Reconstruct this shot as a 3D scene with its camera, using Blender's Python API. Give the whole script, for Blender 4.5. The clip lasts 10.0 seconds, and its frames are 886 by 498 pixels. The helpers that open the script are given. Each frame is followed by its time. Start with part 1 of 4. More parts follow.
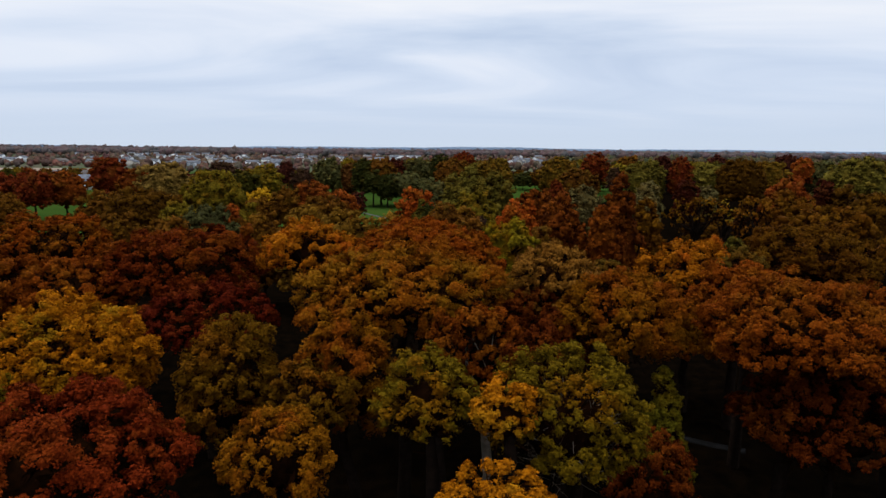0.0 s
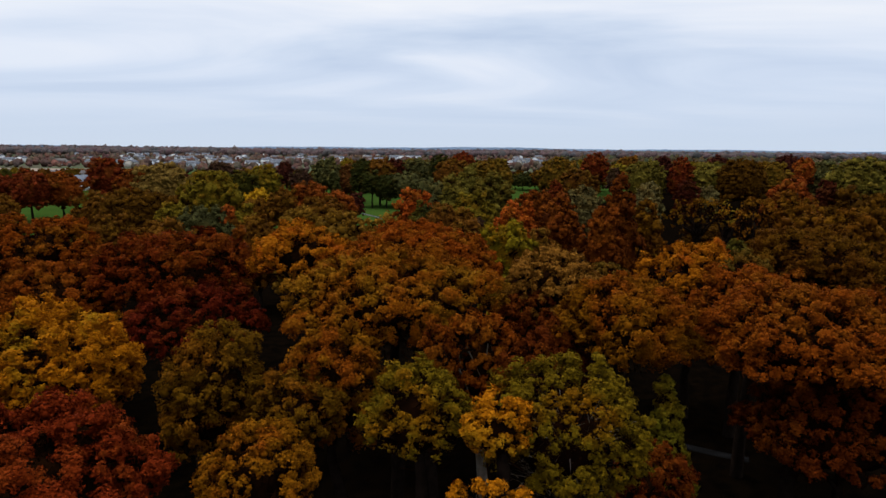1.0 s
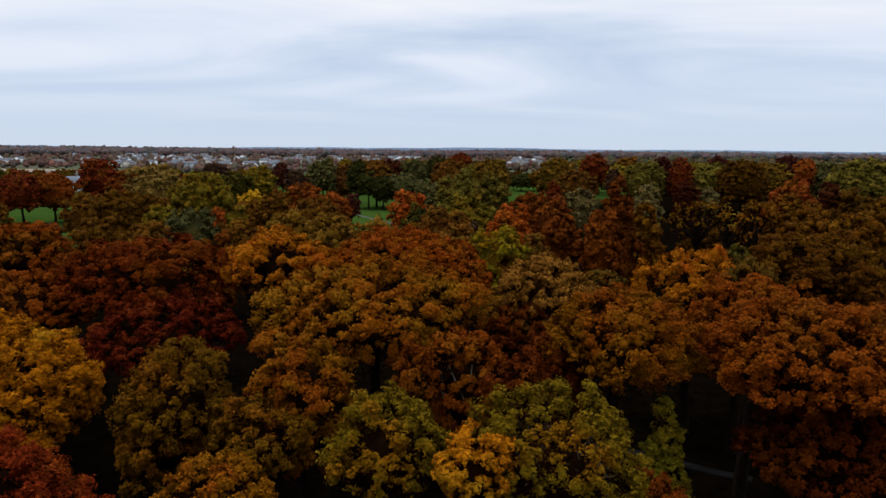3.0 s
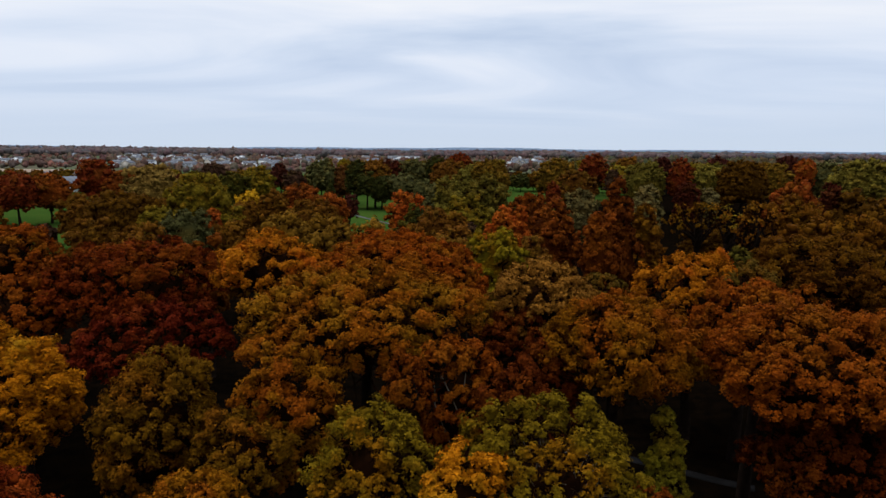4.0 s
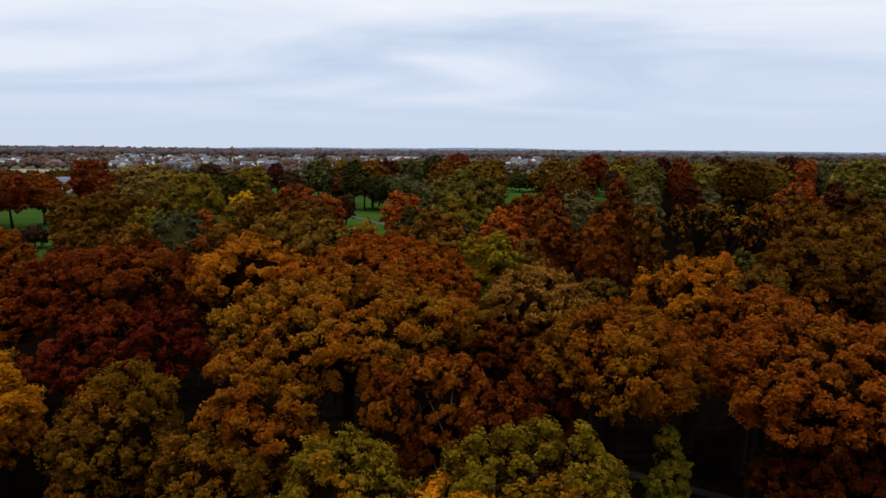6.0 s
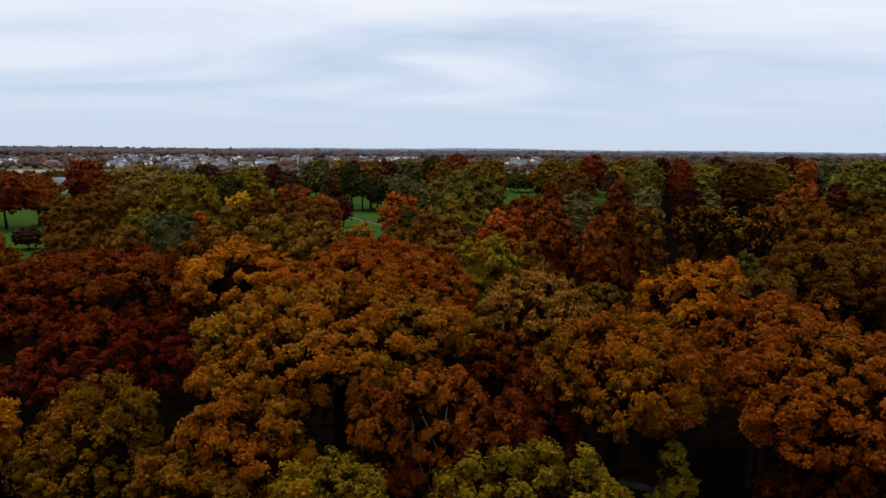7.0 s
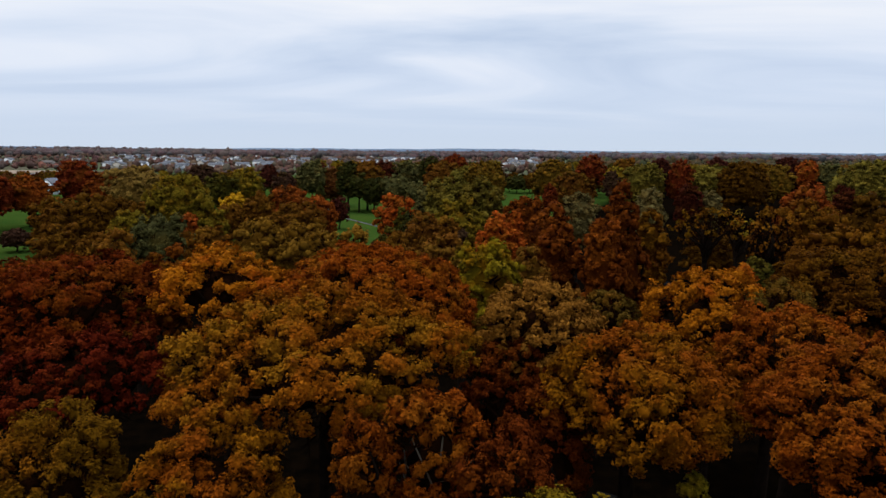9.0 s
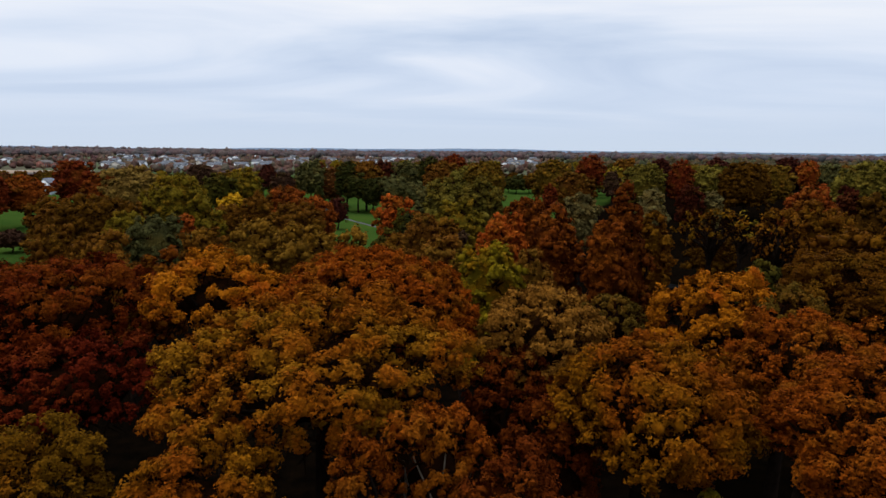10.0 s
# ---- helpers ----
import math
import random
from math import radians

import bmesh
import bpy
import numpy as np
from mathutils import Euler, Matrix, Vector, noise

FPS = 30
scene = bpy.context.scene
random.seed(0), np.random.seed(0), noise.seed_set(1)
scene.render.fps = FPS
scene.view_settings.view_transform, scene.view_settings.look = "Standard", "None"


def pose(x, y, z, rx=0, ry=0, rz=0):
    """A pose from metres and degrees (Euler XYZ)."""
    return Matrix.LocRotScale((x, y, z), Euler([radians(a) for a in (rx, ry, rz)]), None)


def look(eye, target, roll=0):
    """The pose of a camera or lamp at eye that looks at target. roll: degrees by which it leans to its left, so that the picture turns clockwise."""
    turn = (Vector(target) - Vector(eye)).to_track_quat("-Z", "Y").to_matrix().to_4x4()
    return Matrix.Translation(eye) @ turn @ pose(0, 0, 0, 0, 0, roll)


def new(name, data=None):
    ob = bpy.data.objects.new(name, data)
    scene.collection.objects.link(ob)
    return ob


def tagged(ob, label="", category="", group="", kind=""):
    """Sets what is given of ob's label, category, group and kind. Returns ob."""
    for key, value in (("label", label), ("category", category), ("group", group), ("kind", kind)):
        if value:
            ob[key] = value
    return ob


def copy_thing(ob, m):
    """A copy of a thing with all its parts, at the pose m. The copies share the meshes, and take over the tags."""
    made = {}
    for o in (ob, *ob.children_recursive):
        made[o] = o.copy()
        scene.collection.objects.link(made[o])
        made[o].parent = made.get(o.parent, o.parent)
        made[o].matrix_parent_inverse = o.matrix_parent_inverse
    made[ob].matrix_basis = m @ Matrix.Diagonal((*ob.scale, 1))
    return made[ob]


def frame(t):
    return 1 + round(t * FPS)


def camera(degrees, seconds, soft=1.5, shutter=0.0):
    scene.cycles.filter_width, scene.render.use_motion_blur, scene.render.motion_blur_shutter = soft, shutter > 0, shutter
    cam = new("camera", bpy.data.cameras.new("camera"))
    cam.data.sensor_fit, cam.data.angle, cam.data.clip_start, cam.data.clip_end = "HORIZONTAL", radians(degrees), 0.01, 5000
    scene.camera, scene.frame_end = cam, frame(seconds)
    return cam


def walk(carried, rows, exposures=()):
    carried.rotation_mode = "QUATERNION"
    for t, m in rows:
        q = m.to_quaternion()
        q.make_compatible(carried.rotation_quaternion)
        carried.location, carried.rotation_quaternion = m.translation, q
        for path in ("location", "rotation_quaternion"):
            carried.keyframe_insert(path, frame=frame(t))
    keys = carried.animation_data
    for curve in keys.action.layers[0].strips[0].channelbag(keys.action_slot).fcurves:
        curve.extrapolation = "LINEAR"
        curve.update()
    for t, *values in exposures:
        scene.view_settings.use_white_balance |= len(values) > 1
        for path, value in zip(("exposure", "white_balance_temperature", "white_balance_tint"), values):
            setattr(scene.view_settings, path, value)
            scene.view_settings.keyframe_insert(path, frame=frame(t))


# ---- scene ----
cam = camera(71.9, 10.0, soft=1.5)
METRES, EYE, TILT, LEAN, TURN = 13.0, 24.0, -9.45, -0.4, 0.0
ROWS = [
    (0.0, 0.0, 0.0, 0.0, -0.0, 0.0, 0.0),
    (0.5, 0.014, 0.0494, 0.0073, 0.02, 0.0, 0.02),
    (1.0, 0.0309, 0.0995, 0.0185, 0.02, 0.01, 0.02),
    (1.5, 0.0506, 0.148, 0.0302, 0.01, 0.0, 0.02),
    (2.0, 0.0695, 0.1959, 0.0422, 0.01, 0.03, 0.03),
    (2.5, 0.0879, 0.2434, 0.0537, -0.01, 0.05, 0.04),
    (4.0, 0.1306, 0.3742, 0.0825, -0.03, 0.05, 0.03),
    (4.5, 0.1444, 0.4159, 0.0916, -0.03, 0.05, 0.04),
    (5.0, 0.1553, 0.4587, 0.0936, -0.03, 0.04, 0.05),
    (5.5, 0.1682, 0.5006, 0.099, -0.05, 0.06, 0.05),
    (7.0, 0.1963, 0.6549, 0.1282, -0.17, 0.11, 0.05),
    (7.5, 0.2026, 0.7105, 0.1379, -0.23, 0.13, 0.07),
    (8.0, 0.2064, 0.7625, 0.147, -0.27, 0.13, 0.08),
    (8.5, 0.207, 0.8121, 0.1547, -0.33, 0.14, 0.07),
    (9.0, 0.204, 0.8599, 0.1614, -0.37, 0.15, 0.07),
    (9.5, 0.1999, 0.9061, 0.17, -0.42, 0.14, 0.05),
    (10.0, 0.1944, 0.9512, 0.1793, -0.46, 0.15, 0.04),
]
walk(cam, [(t, pose(0, 0, EYE, TILT, LEAN, TURN) @ pose(METRES * x, METRES * y, METRES * z, 90 + pitch, roll, yaw)) for t, x, y, z, yaw, pitch, roll in ROWS])
# ---- world, sun ----
SUN_EL, SUN_AZ = 66.0, -70.0
world = bpy.data.worlds.new("overcast_sky")
world.use_nodes = True
scene.world = world
wn, wl = world.node_tree.nodes, world.node_tree.links
wn.clear()


def wnode(kind, **sets):
    n = wn.new(kind)
    for k, v in sets.items():
        n.inputs[k.replace("_", " ")].default_value = v
    return n


w_out, w_bg = wnode("ShaderNodeOutputWorld"), wnode("ShaderNodeBackground", Strength=1.0)
sky = wn.new("ShaderNodeTexSky")
sky.sky_type, sky.sun_disc = "NISHITA", False
sky.sun_elevation, sky.sun_rotation = radians(SUN_EL), radians(SUN_AZ)
w_co, w_sep = wn.new("ShaderNodeTexCoord"), wn.new("ShaderNodeSeparateXYZ")
wl.new(w_co.outputs["Generated"], w_sep.inputs[0])


def wmath(op, a, b):
    n = wn.new("ShaderNodeMath")
    n.operation = op
    for i, v in enumerate((a, b)):
        if isinstance(v, (int, float)):
            n.inputs[i].default_value = v
        else:
            wl.new(v, n.inputs[i])
    return n.outputs[0]


def wramp(src, stops):
    n = wn.new("ShaderNodeValToRGB")
    el = n.color_ramp.elements
    while len(el) < len(stops):
        el.new(0.5)
    for e, (p, c) in zip(el, stops):
        e.position, e.color = p, (*c, 1)
    wl.new(src, n.inputs[0])
    return n.outputs[0]


def wmix(kind, fac, a, b):
    n = wn.new("ShaderNodeMix")
    n.data_type, n.blend_type = "RGBA", kind
    for sock, v in ((n.inputs[0], fac), (n.inputs[6], a), (n.inputs[7], b)):
        if isinstance(v, (int, float)):
            sock.default_value = v
        else:
            wl.new(v, sock)
    return n.outputs[2]


# a flat layer of cloud: bands drawn out towards the horizon
w_up = wmath("MAXIMUM", w_sep.outputs[2], 0.0)
w_den = wmath("ADD", w_up, 0.10)
w_px, w_py = wmath("DIVIDE", w_sep.outputs[0], w_den), wmath("DIVIDE", w_sep.outputs[1], w_den)
w_com = wn.new("ShaderNodeCombineXYZ")
wl.new(wmath("MULTIPLY", w_px, 0.55), w_com.inputs[0])
wl.new(wmath("MULTIPLY", w_py, 1.0), w_com.inputs[1])
w_com.inputs[2].default_value = 9.1
big = wnode("ShaderNodeTexNoise", Scale=0.55, Detail=7.0, Roughness=0.5, Distortion=0.8)
wl.new(w_com.outputs[0], big.inputs["Vector"])
cloud = wramp(big.outputs["Fac"], [(0.33, (0.50, 0.61, 0.80)), (0.45, (0.64, 0.735, 0.895)), (0.55, (0.79, 0.85, 0.965)), (0.66, (0.93, 0.95, 1.0))])
# an overcast sky is about twice as bright overhead as near the horizon
w_high = wn.new("ShaderNodeMapRange")
w_high.interpolation_type = "SMOOTHSTEP"
for sock, v in (("From Min", 0.36), ("From Max", 1.0), ("To Min", 1.0), ("To Max", 3.4)):
    w_high.inputs[sock].default_value = v
wl.new(w_up, w_high.inputs["Value"])
heavy = w_high.outputs["Result"]
low = wramp(w_up, [(0.0, (0.62, 0.72, 0.87)), (0.04, (0.59, 0.695, 0.87)), (0.12, (0.70, 0.785, 0.95)), (0.3, (0.9, 0.93, 1))])
layer = wmix("MIX", wramp(w_up, [(0.02, (0, 0, 0)), (0.14, (0.8, 0.8, 0.8)), (0.24, (1, 1, 1))]), low, cloud)
thin = wmix("MULTIPLY", 1.0, sky.outputs[0], wramp(w_up, [(0.0, (0.1, 0.1, 0.1)), (1.0, (0.1, 0.1, 0.1))]))
wl.new(wmix("MIX", 0.06, layer, thin), w_bg.inputs["Color"])
wl.new(heavy, w_bg.inputs["Strength"])
wl.new(w_bg.outputs[0], w_out.inputs[0])

sun = new("sun", bpy.data.lights.new("sun", "SUN"))
sun.data.energy, sun.data.angle, sun.data.color = 1.5, radians(12), (1.0, 0.96, 0.9)
az, el = radians(SUN_AZ), radians(SUN_EL)
sun.matrix_world = look((0, 0, 200), (-math.sin(az) * math.cos(el), -math.cos(az) * math.cos(el), 200 - math.sin(el)))


# ---- materials ----
def material(name):
    m = bpy.data.materials.new(name)
    m.use_nodes = True
    return m, m.node_tree.nodes, m.node_tree.links, m.node_tree.nodes["Principled BSDF"]


def mixer(nodes, links, fac, a, b, blend="MIX"):
    n = nodes.new("ShaderNodeMix")
    n.data_type, n.blend_type = "RGBA", blend
    for sock, v in ((n.inputs[0], fac), (n.inputs[6], a), (n.inputs[7], b)):
        if isinstance(v, (int, float)):
            sock.default_value = v
        elif isinstance(v, tuple):
            sock.default_value = (*v, 1)
        else:
            links.new(v, sock)
    return n.outputs[2]


def noise_fac(nodes, links, scale, detail=3.0, low=0.35, high=0.65, vec=None, rough=0.5):
    n = nodes.new("ShaderNodeTexNoise")
    n.inputs["Scale"].default_value, n.inputs["Detail"].default_value, n.inputs["Roughness"].default_value = scale, detail, rough
    if vec is None:
        co = nodes.new("ShaderNodeTexCoord")
        vec = co.outputs["Object"]
    links.new(vec, n.inputs["Vector"])
    r = nodes.new("ShaderNodeMapRange")
    r.inputs["From Min"].default_value, r.inputs["From Max"].default_value = low, high
    links.new(n.outputs["Fac"], r.inputs["Value"])
    return r.outputs["Result"]


LEAF = 0.57


def foliage(name, main, second, third, amount=0.5, scale=0.35, thru=0.05):
    """Leaves: main and second colour leaf by leaf, third in patches of the crown."""
    m, nodes, links, bsdf = material(name)
    main, second, third = (tuple(LEAF * k * v for k, v in zip((1.0, 0.95, 1.0), c)) for c in (main, second, third))
    geo, obi = nodes.new("ShaderNodeNewGeometry"), nodes.new("ShaderNodeObjectInfo")
    half = nodes.new("ShaderNodeMapRange")
    half.inputs["To Min"].default_value, half.inputs["To Max"].default_value = 0.05, 0.65
    links.new(geo.outputs["Random Per Island"], half.inputs["Value"])
    c = mixer(nodes, links, half.outputs["Result"], main, second)
    patch = noise_fac(nodes, links, scale, 3.0, 0.62 - 0.25 * amount, 0.72 - 0.2 * amount)
    c = mixer(nodes, links, patch, c, third)
    fine = noise_fac(nodes, links, 6.0, 3.0, 0.3, 0.7)
    c = mixer(nodes, links, 0.55, c, mixer(nodes, links, fine, (0.45, 0.45, 0.45), (0.95, 0.95, 0.95)), "MULTIPLY")
    each = nodes.new("ShaderNodeMapRange")
    each.inputs["To Min"].default_value, each.inputs["To Max"].default_value = 0.0, 7.31
    links.new(geo.outputs["Random Per Island"], each.inputs["Value"])
    saw = nodes.new("ShaderNodeMath")
    saw.operation = "FRACT"
    links.new(each.outputs["Result"], saw.inputs[0])
    c = mixer(nodes, links, 1.0, c, mixer(nodes, links, saw.outputs[0], (0.66, 0.66, 0.66), (1.34, 1.34, 1.34)), "MULTIPLY")
    hsv = nodes.new("ShaderNodeHueSaturation")
    r = nodes.new("ShaderNodeMapRange")
    r.inputs["To Min"].default_value, r.inputs["To Max"].default_value = 0.8, 1.2
    links.new(obi.outputs["Random"], r.inputs["Value"])
    links.new(r.outputs["Result"], hsv.inputs["Value"])
    links.new(c, hsv.inputs["Color"])
    links.new(hsv.outputs["Color"], bsdf.inputs["Base Color"])
    bsdf.inputs["Roughness"].default_value = 0.8
    bsdf.inputs["Specular IOR Level"].default_value = 0.01
    tr, mix, out = nodes.new("ShaderNodeBsdfTranslucent"), nodes.new("ShaderNodeMixShader"), nodes["Material Output"]
    links.new(hsv.outputs["Color"], tr.inputs["Color"])
    mix.inputs[0].default_value = thru
    links.new(bsdf.outputs[0], mix.inputs[1])
    links.new(tr.outputs[0], mix.inputs[2])
    links.new(mix.outputs[0], out.inputs["Surface"])
    return m


def plain(name, a, b, scale=2.0, rough=0.8, bump=0.0, low=0.35, high=0.65, gloss=0.05):
    m, nodes, links, bsdf = material(name)
    f = noise_fac(nodes, links, scale, 6.0, low, high)
    g = noise_fac(nodes, links, scale * 9, 3.0)
    c = mixer(nodes, links, f, a, b)
    c = mixer(nodes, links, 0.35, c, mixer(nodes, links, g, (0.55, 0.55, 0.55), (1.0, 1.0, 1.0)), "MULTIPLY")
    links.new(c, bsdf.inputs["Base Color"])
    bsdf.inputs["Roughness"].default_value = rough
    bsdf.inputs["Specular IOR Level"].default_value = gloss
    if bump:
        bp = nodes.new("ShaderNodeBump")
        bp.inputs["Strength"].default_value = bump
        links.new(g, bp.inputs["Height"])
        links.new(bp.outputs[0], bsdf.inputs["Normal"])
    return m


BROWN = foliage("brown_leaves", (0.234, 0.0625, 0.0034), (0.149, 0.0286, 0.0023), (0.227, 0.0747, 0.0044))
DULL = foliage("dull_brown_leaves", (0.172, 0.0557, 0.0111), (0.112, 0.0359, 0.0074), (0.151, 0.0679, 0.0123))
OLIVE = foliage("olive_leaves", (0.208, 0.0988, 0.0039), (0.132, 0.0553, 0.0029), (0.234, 0.0832, 0.0039))
GREEN = foliage("yellow_green_leaves", (0.2392, 0.1669, 0.0056), (0.1518, 0.1068, 0.005), (0.322, 0.1483, 0.0044), 0.35)
DEEP = foliage("deep_green_leaves", (0.087, 0.0748, 0.0087), (0.053, 0.0476, 0.0062), (0.126, 0.0833, 0.0074))
MOSS = foliage("moss_green_leaves", (0.2248, 0.1548, 0.01041), (0.1477, 0.1015, 0.007568), (0.2777, 0.1482, 0.008514))
GREY = foliage("grey_green_leaves", (0.1078, 0.1032, 0.02652), (0.077, 0.07172, 0.01956), (0.1419, 0.1099, 0.02328))
PALE = foliage("pale_olive_leaves", (0.2016, 0.161, 0.04664), (0.1536, 0.1179, 0.03344), (0.2064, 0.1357, 0.0308))
SCARLET = foliage("scarlet_leaves", (0.5142, 0.09567, 0.009), (0.374, 0.054, 0.0065), (0.4437, 0.1182, 0.01))
RUSSET = foliage("russet_leaves", (0.179, 0.0409, 0.0036), (0.113, 0.0228, 0.0026), (0.212, 0.0533, 0.0040))
STRAW = foliage("straw_leaves", (0.3208, 0.1885, 0.03528), (0.2352, 0.1325, 0.02352), (0.278, 0.1681, 0.03024))
TAN = foliage("tan_leaves", (0.3046, 0.1533, 0.01402), (0.2053, 0.08906, 0.007826), (0.2517, 0.1142, 0.008256))
SAGE = foliage("sage_leaves", (0.1961, 0.1533, 0.01875), (0.1413, 0.1086, 0.01341), (0.2154, 0.1449, 0.01611))
BLACKGREEN = foliage("black_green_leaves", (0.045, 0.0480, 0.0084), (0.030, 0.0318, 0.0060), (0.062, 0.0504, 0.0072))
PARKWINE = foliage("wine_leaves", (0.072, 0.0140, 0.0050), (0.047, 0.0086, 0.0040), (0.093, 0.0252, 0.0060))
MAUVE = foliage("mauve_brown_leaves", (0.085, 0.0400, 0.0200), (0.060, 0.0270, 0.0140), (0.095, 0.0500, 0.0180))
EARTH = foliage("earth_brown_leaves", (0.1792, 0.06293, 0.003698), (0.1152, 0.03582, 0.002408), (0.1913, 0.07809, 0.004214))
UMBER = foliage("umber_leaves", (0.2001, 0.07862, 0.006622), (0.1393, 0.04673, 0.0043), (0.2341, 0.1019, 0.007568))
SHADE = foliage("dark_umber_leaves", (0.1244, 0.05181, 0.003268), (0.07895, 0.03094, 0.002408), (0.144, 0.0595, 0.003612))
FLAME = foliage("flame_leaves", (0.345, 0.0704, 0.008), (0.2415, 0.0396, 0.006), (0.299, 0.0935, 0.009))
SUNNY = foliage("sunny_yellow_leaves", (0.77, 0.4092, 0.0132), (0.616, 0.2904, 0.0099), (0.66, 0.3564, 0.0132))
PURPLE = foliage("purple_leaves", (0.079, 0.0194, 0.0112), (0.056, 0.0139, 0.0083), (0.102, 0.0271, 0.0112))
PARKRED = foliage("parkred_leaves", (0.200, 0.0320, 0.0065), (0.125, 0.0170, 0.0045), (0.210, 0.0520, 0.0075))
PARKORANGE = foliage("parkorange_leaves", (0.318, 0.0722, 0.0072), (0.208, 0.0392, 0.0055), (0.221, 0.0722, 0.0077))
PARKOLIVE = foliage("parkolive_leaves", (0.1802, 0.1017, 0.008514), (0.118, 0.06428, 0.006192), (0.2053, 0.09222, 0.007568))
PARKBROWN = foliage("parkbrown_leaves", (0.1978, 0.07394, 0.007568), (0.1263, 0.04184, 0.00473), (0.1848, 0.08619, 0.008084))
# the same leaves for trees near by, where single leaves show
NEAR_AMBER = foliage("near_amber_leaves", (0.2875, 0.1066, 0.003503), (0.2019, 0.06051, 0.002576), (0.2586, 0.06051, 0.003091), 0.6)
NEAR_BEIGE = foliage("near_beige_leaves", (0.287, 0.1211, 0.01344), (0.1914, 0.07217, 0.00896), (0.2392, 0.09545, 0.0112), 0.35)
NEAR_BROWN = foliage("near_brown_leaves", (0.2749, 0.06214, 0.00335), (0.1768, 0.02864, 0.002194), (0.2669, 0.07445, 0.004389))
NEAR_RUSTRED = foliage("near_rust_red_leaves", (0.215, 0.0340, 0.0030), (0.140, 0.0180, 0.0024), (0.250, 0.0560, 0.0040))
NEAR_DARKRED = foliage("near_dark_red_leaves", (0.1253, 0.01416, 0.002805), (0.07886, 0.00714, 0.00221), (0.1677, 0.02754, 0.00391))
NEAR_DEEP = foliage("near_deep_green_leaves", (0.2394, 0.194, 0.01134), (0.1582, 0.1323, 0.00826), (0.2856, 0.1852, 0.01008))
NEAR_GOLDOAK = foliage("near_golden_oak_leaves", (0.3119, 0.08888, 0.0037), (0.2058, 0.04558, 0.0025), (0.2709, 0.1082, 0.0049), 0.6)
NEAR_GREEN = foliage("near_yellow_green_leaves", (0.1974, 0.1201, 0.00445), (0.1245, 0.07685, 0.004037), (0.265, 0.1068, 0.003415), 0.35)
NEAR_MOSS = foliage("near_moss_green_leaves", (0.1672, 0.09303, 0.0099), (0.1089, 0.06095, 0.0072), (0.2079, 0.08901, 0.0081))
NEAR_OLIVE = foliage("near_olive_leaves", (0.2094, 0.09375, 0.004037), (0.1332, 0.0525, 0.002969), (0.2361, 0.07895, 0.004037))
NEAR_ORANGE = foliage("near_orange_leaves", (0.35, 0.07529, 0.0037), (0.2348, 0.0357, 0.0025), (0.3148, 0.09314, 0.0048))
NEAR_RUSSET = foliage("near_russet_leaves", (0.1608, 0.02983, 0.002805), (0.09911, 0.01602, 0.001963), (0.1814, 0.04048, 0.003366))
NEAR_RUST = foliage("near_rust_leaves", (0.2193, 0.02804, 0.003784), (0.1462, 0.01465, 0.002924), (0.2471, 0.04497, 0.004816))
NEAR_YELLOW = foliage("near_yellow_leaves", (0.68, 0.225, 0.005), (0.54, 0.155, 0.004), (0.50, 0.235, 0.008), 0.4)
NEAR_GOLD = foliage("near_gold_leaves", (0.45, 0.1404, 0.0046), (0.32, 0.09, 0.0034), (0.4, 0.0855, 0.0039), 0.35)
BARK = plain("bark", (0.007, 0.0045, 0.003), (0.016, 0.010, 0.007), 3.0, 0.9, 0.5, gloss=0.0)
# twig brown taken near black, to carry the shade inside the crowns
TWIG_SHADE = plain("twigs_and_crown_shade", (0.006, 0.0022, 0.0009), (0.013, 0.0046, 0.0016), 3.0, 0.95, gloss=0.0)
PALEBARK = plain("pale_bark", (0.10, 0.078, 0.058), (0.16, 0.125, 0.095), 3.0, 0.9, 0.4)


# ---- building of trees ----
def mesh_object(name, verts, faces, mat, parent=None, smooth=False, edges=()):
    me = bpy.data.meshes.new(name)
    verts = np.asarray(verts, dtype=np.float32)
    me.vertices.add(len(verts))
    me.vertices.foreach_set("co", verts.ravel())
    loops = np.concatenate([np.asarray(f, dtype=np.int32).ravel() for f in faces])
    totals = np.concatenate([np.full(len(f), np.shape(f)[1], dtype=np.int32) for f in faces])
    me.loops.add(len(loops))
    me.loops.foreach_set("vertex_index", loops)
    me.polygons.add(len(totals))
    me.polygons.foreach_set("loop_start", np.concatenate([[0], np.cumsum(totals)[:-1]]).astype(np.int32))
    me.polygons.foreach_set("loop_total", totals)
    if smooth:
        me.polygons.foreach_set("use_smooth", np.ones(len(totals), dtype=bool))
    me.update(calc_edges=True)
    me.materials.append(mat)
    ob = new(name, me)
    if parent is not None:
        ob.parent = parent
    return ob


def icosphere(level):
    bm = bmesh.new()
    bmesh.ops.create_icosphere(bm, subdivisions=level, radius=1.0)
    bm.verts.ensure_lookup_table()
    v = np.array([p.co[:] for p in bm.verts])
    f = np.array([[p.index for p in q.verts] for q in bm.faces])
    bm.free()
    return v, f


ICO = {1: icosphere(1), 2: icosphere(2), 3: icosphere(3)}


def unit(a):
    return a / np.maximum(np.linalg.norm(a, axis=-1, keepdims=True), 1e-6)


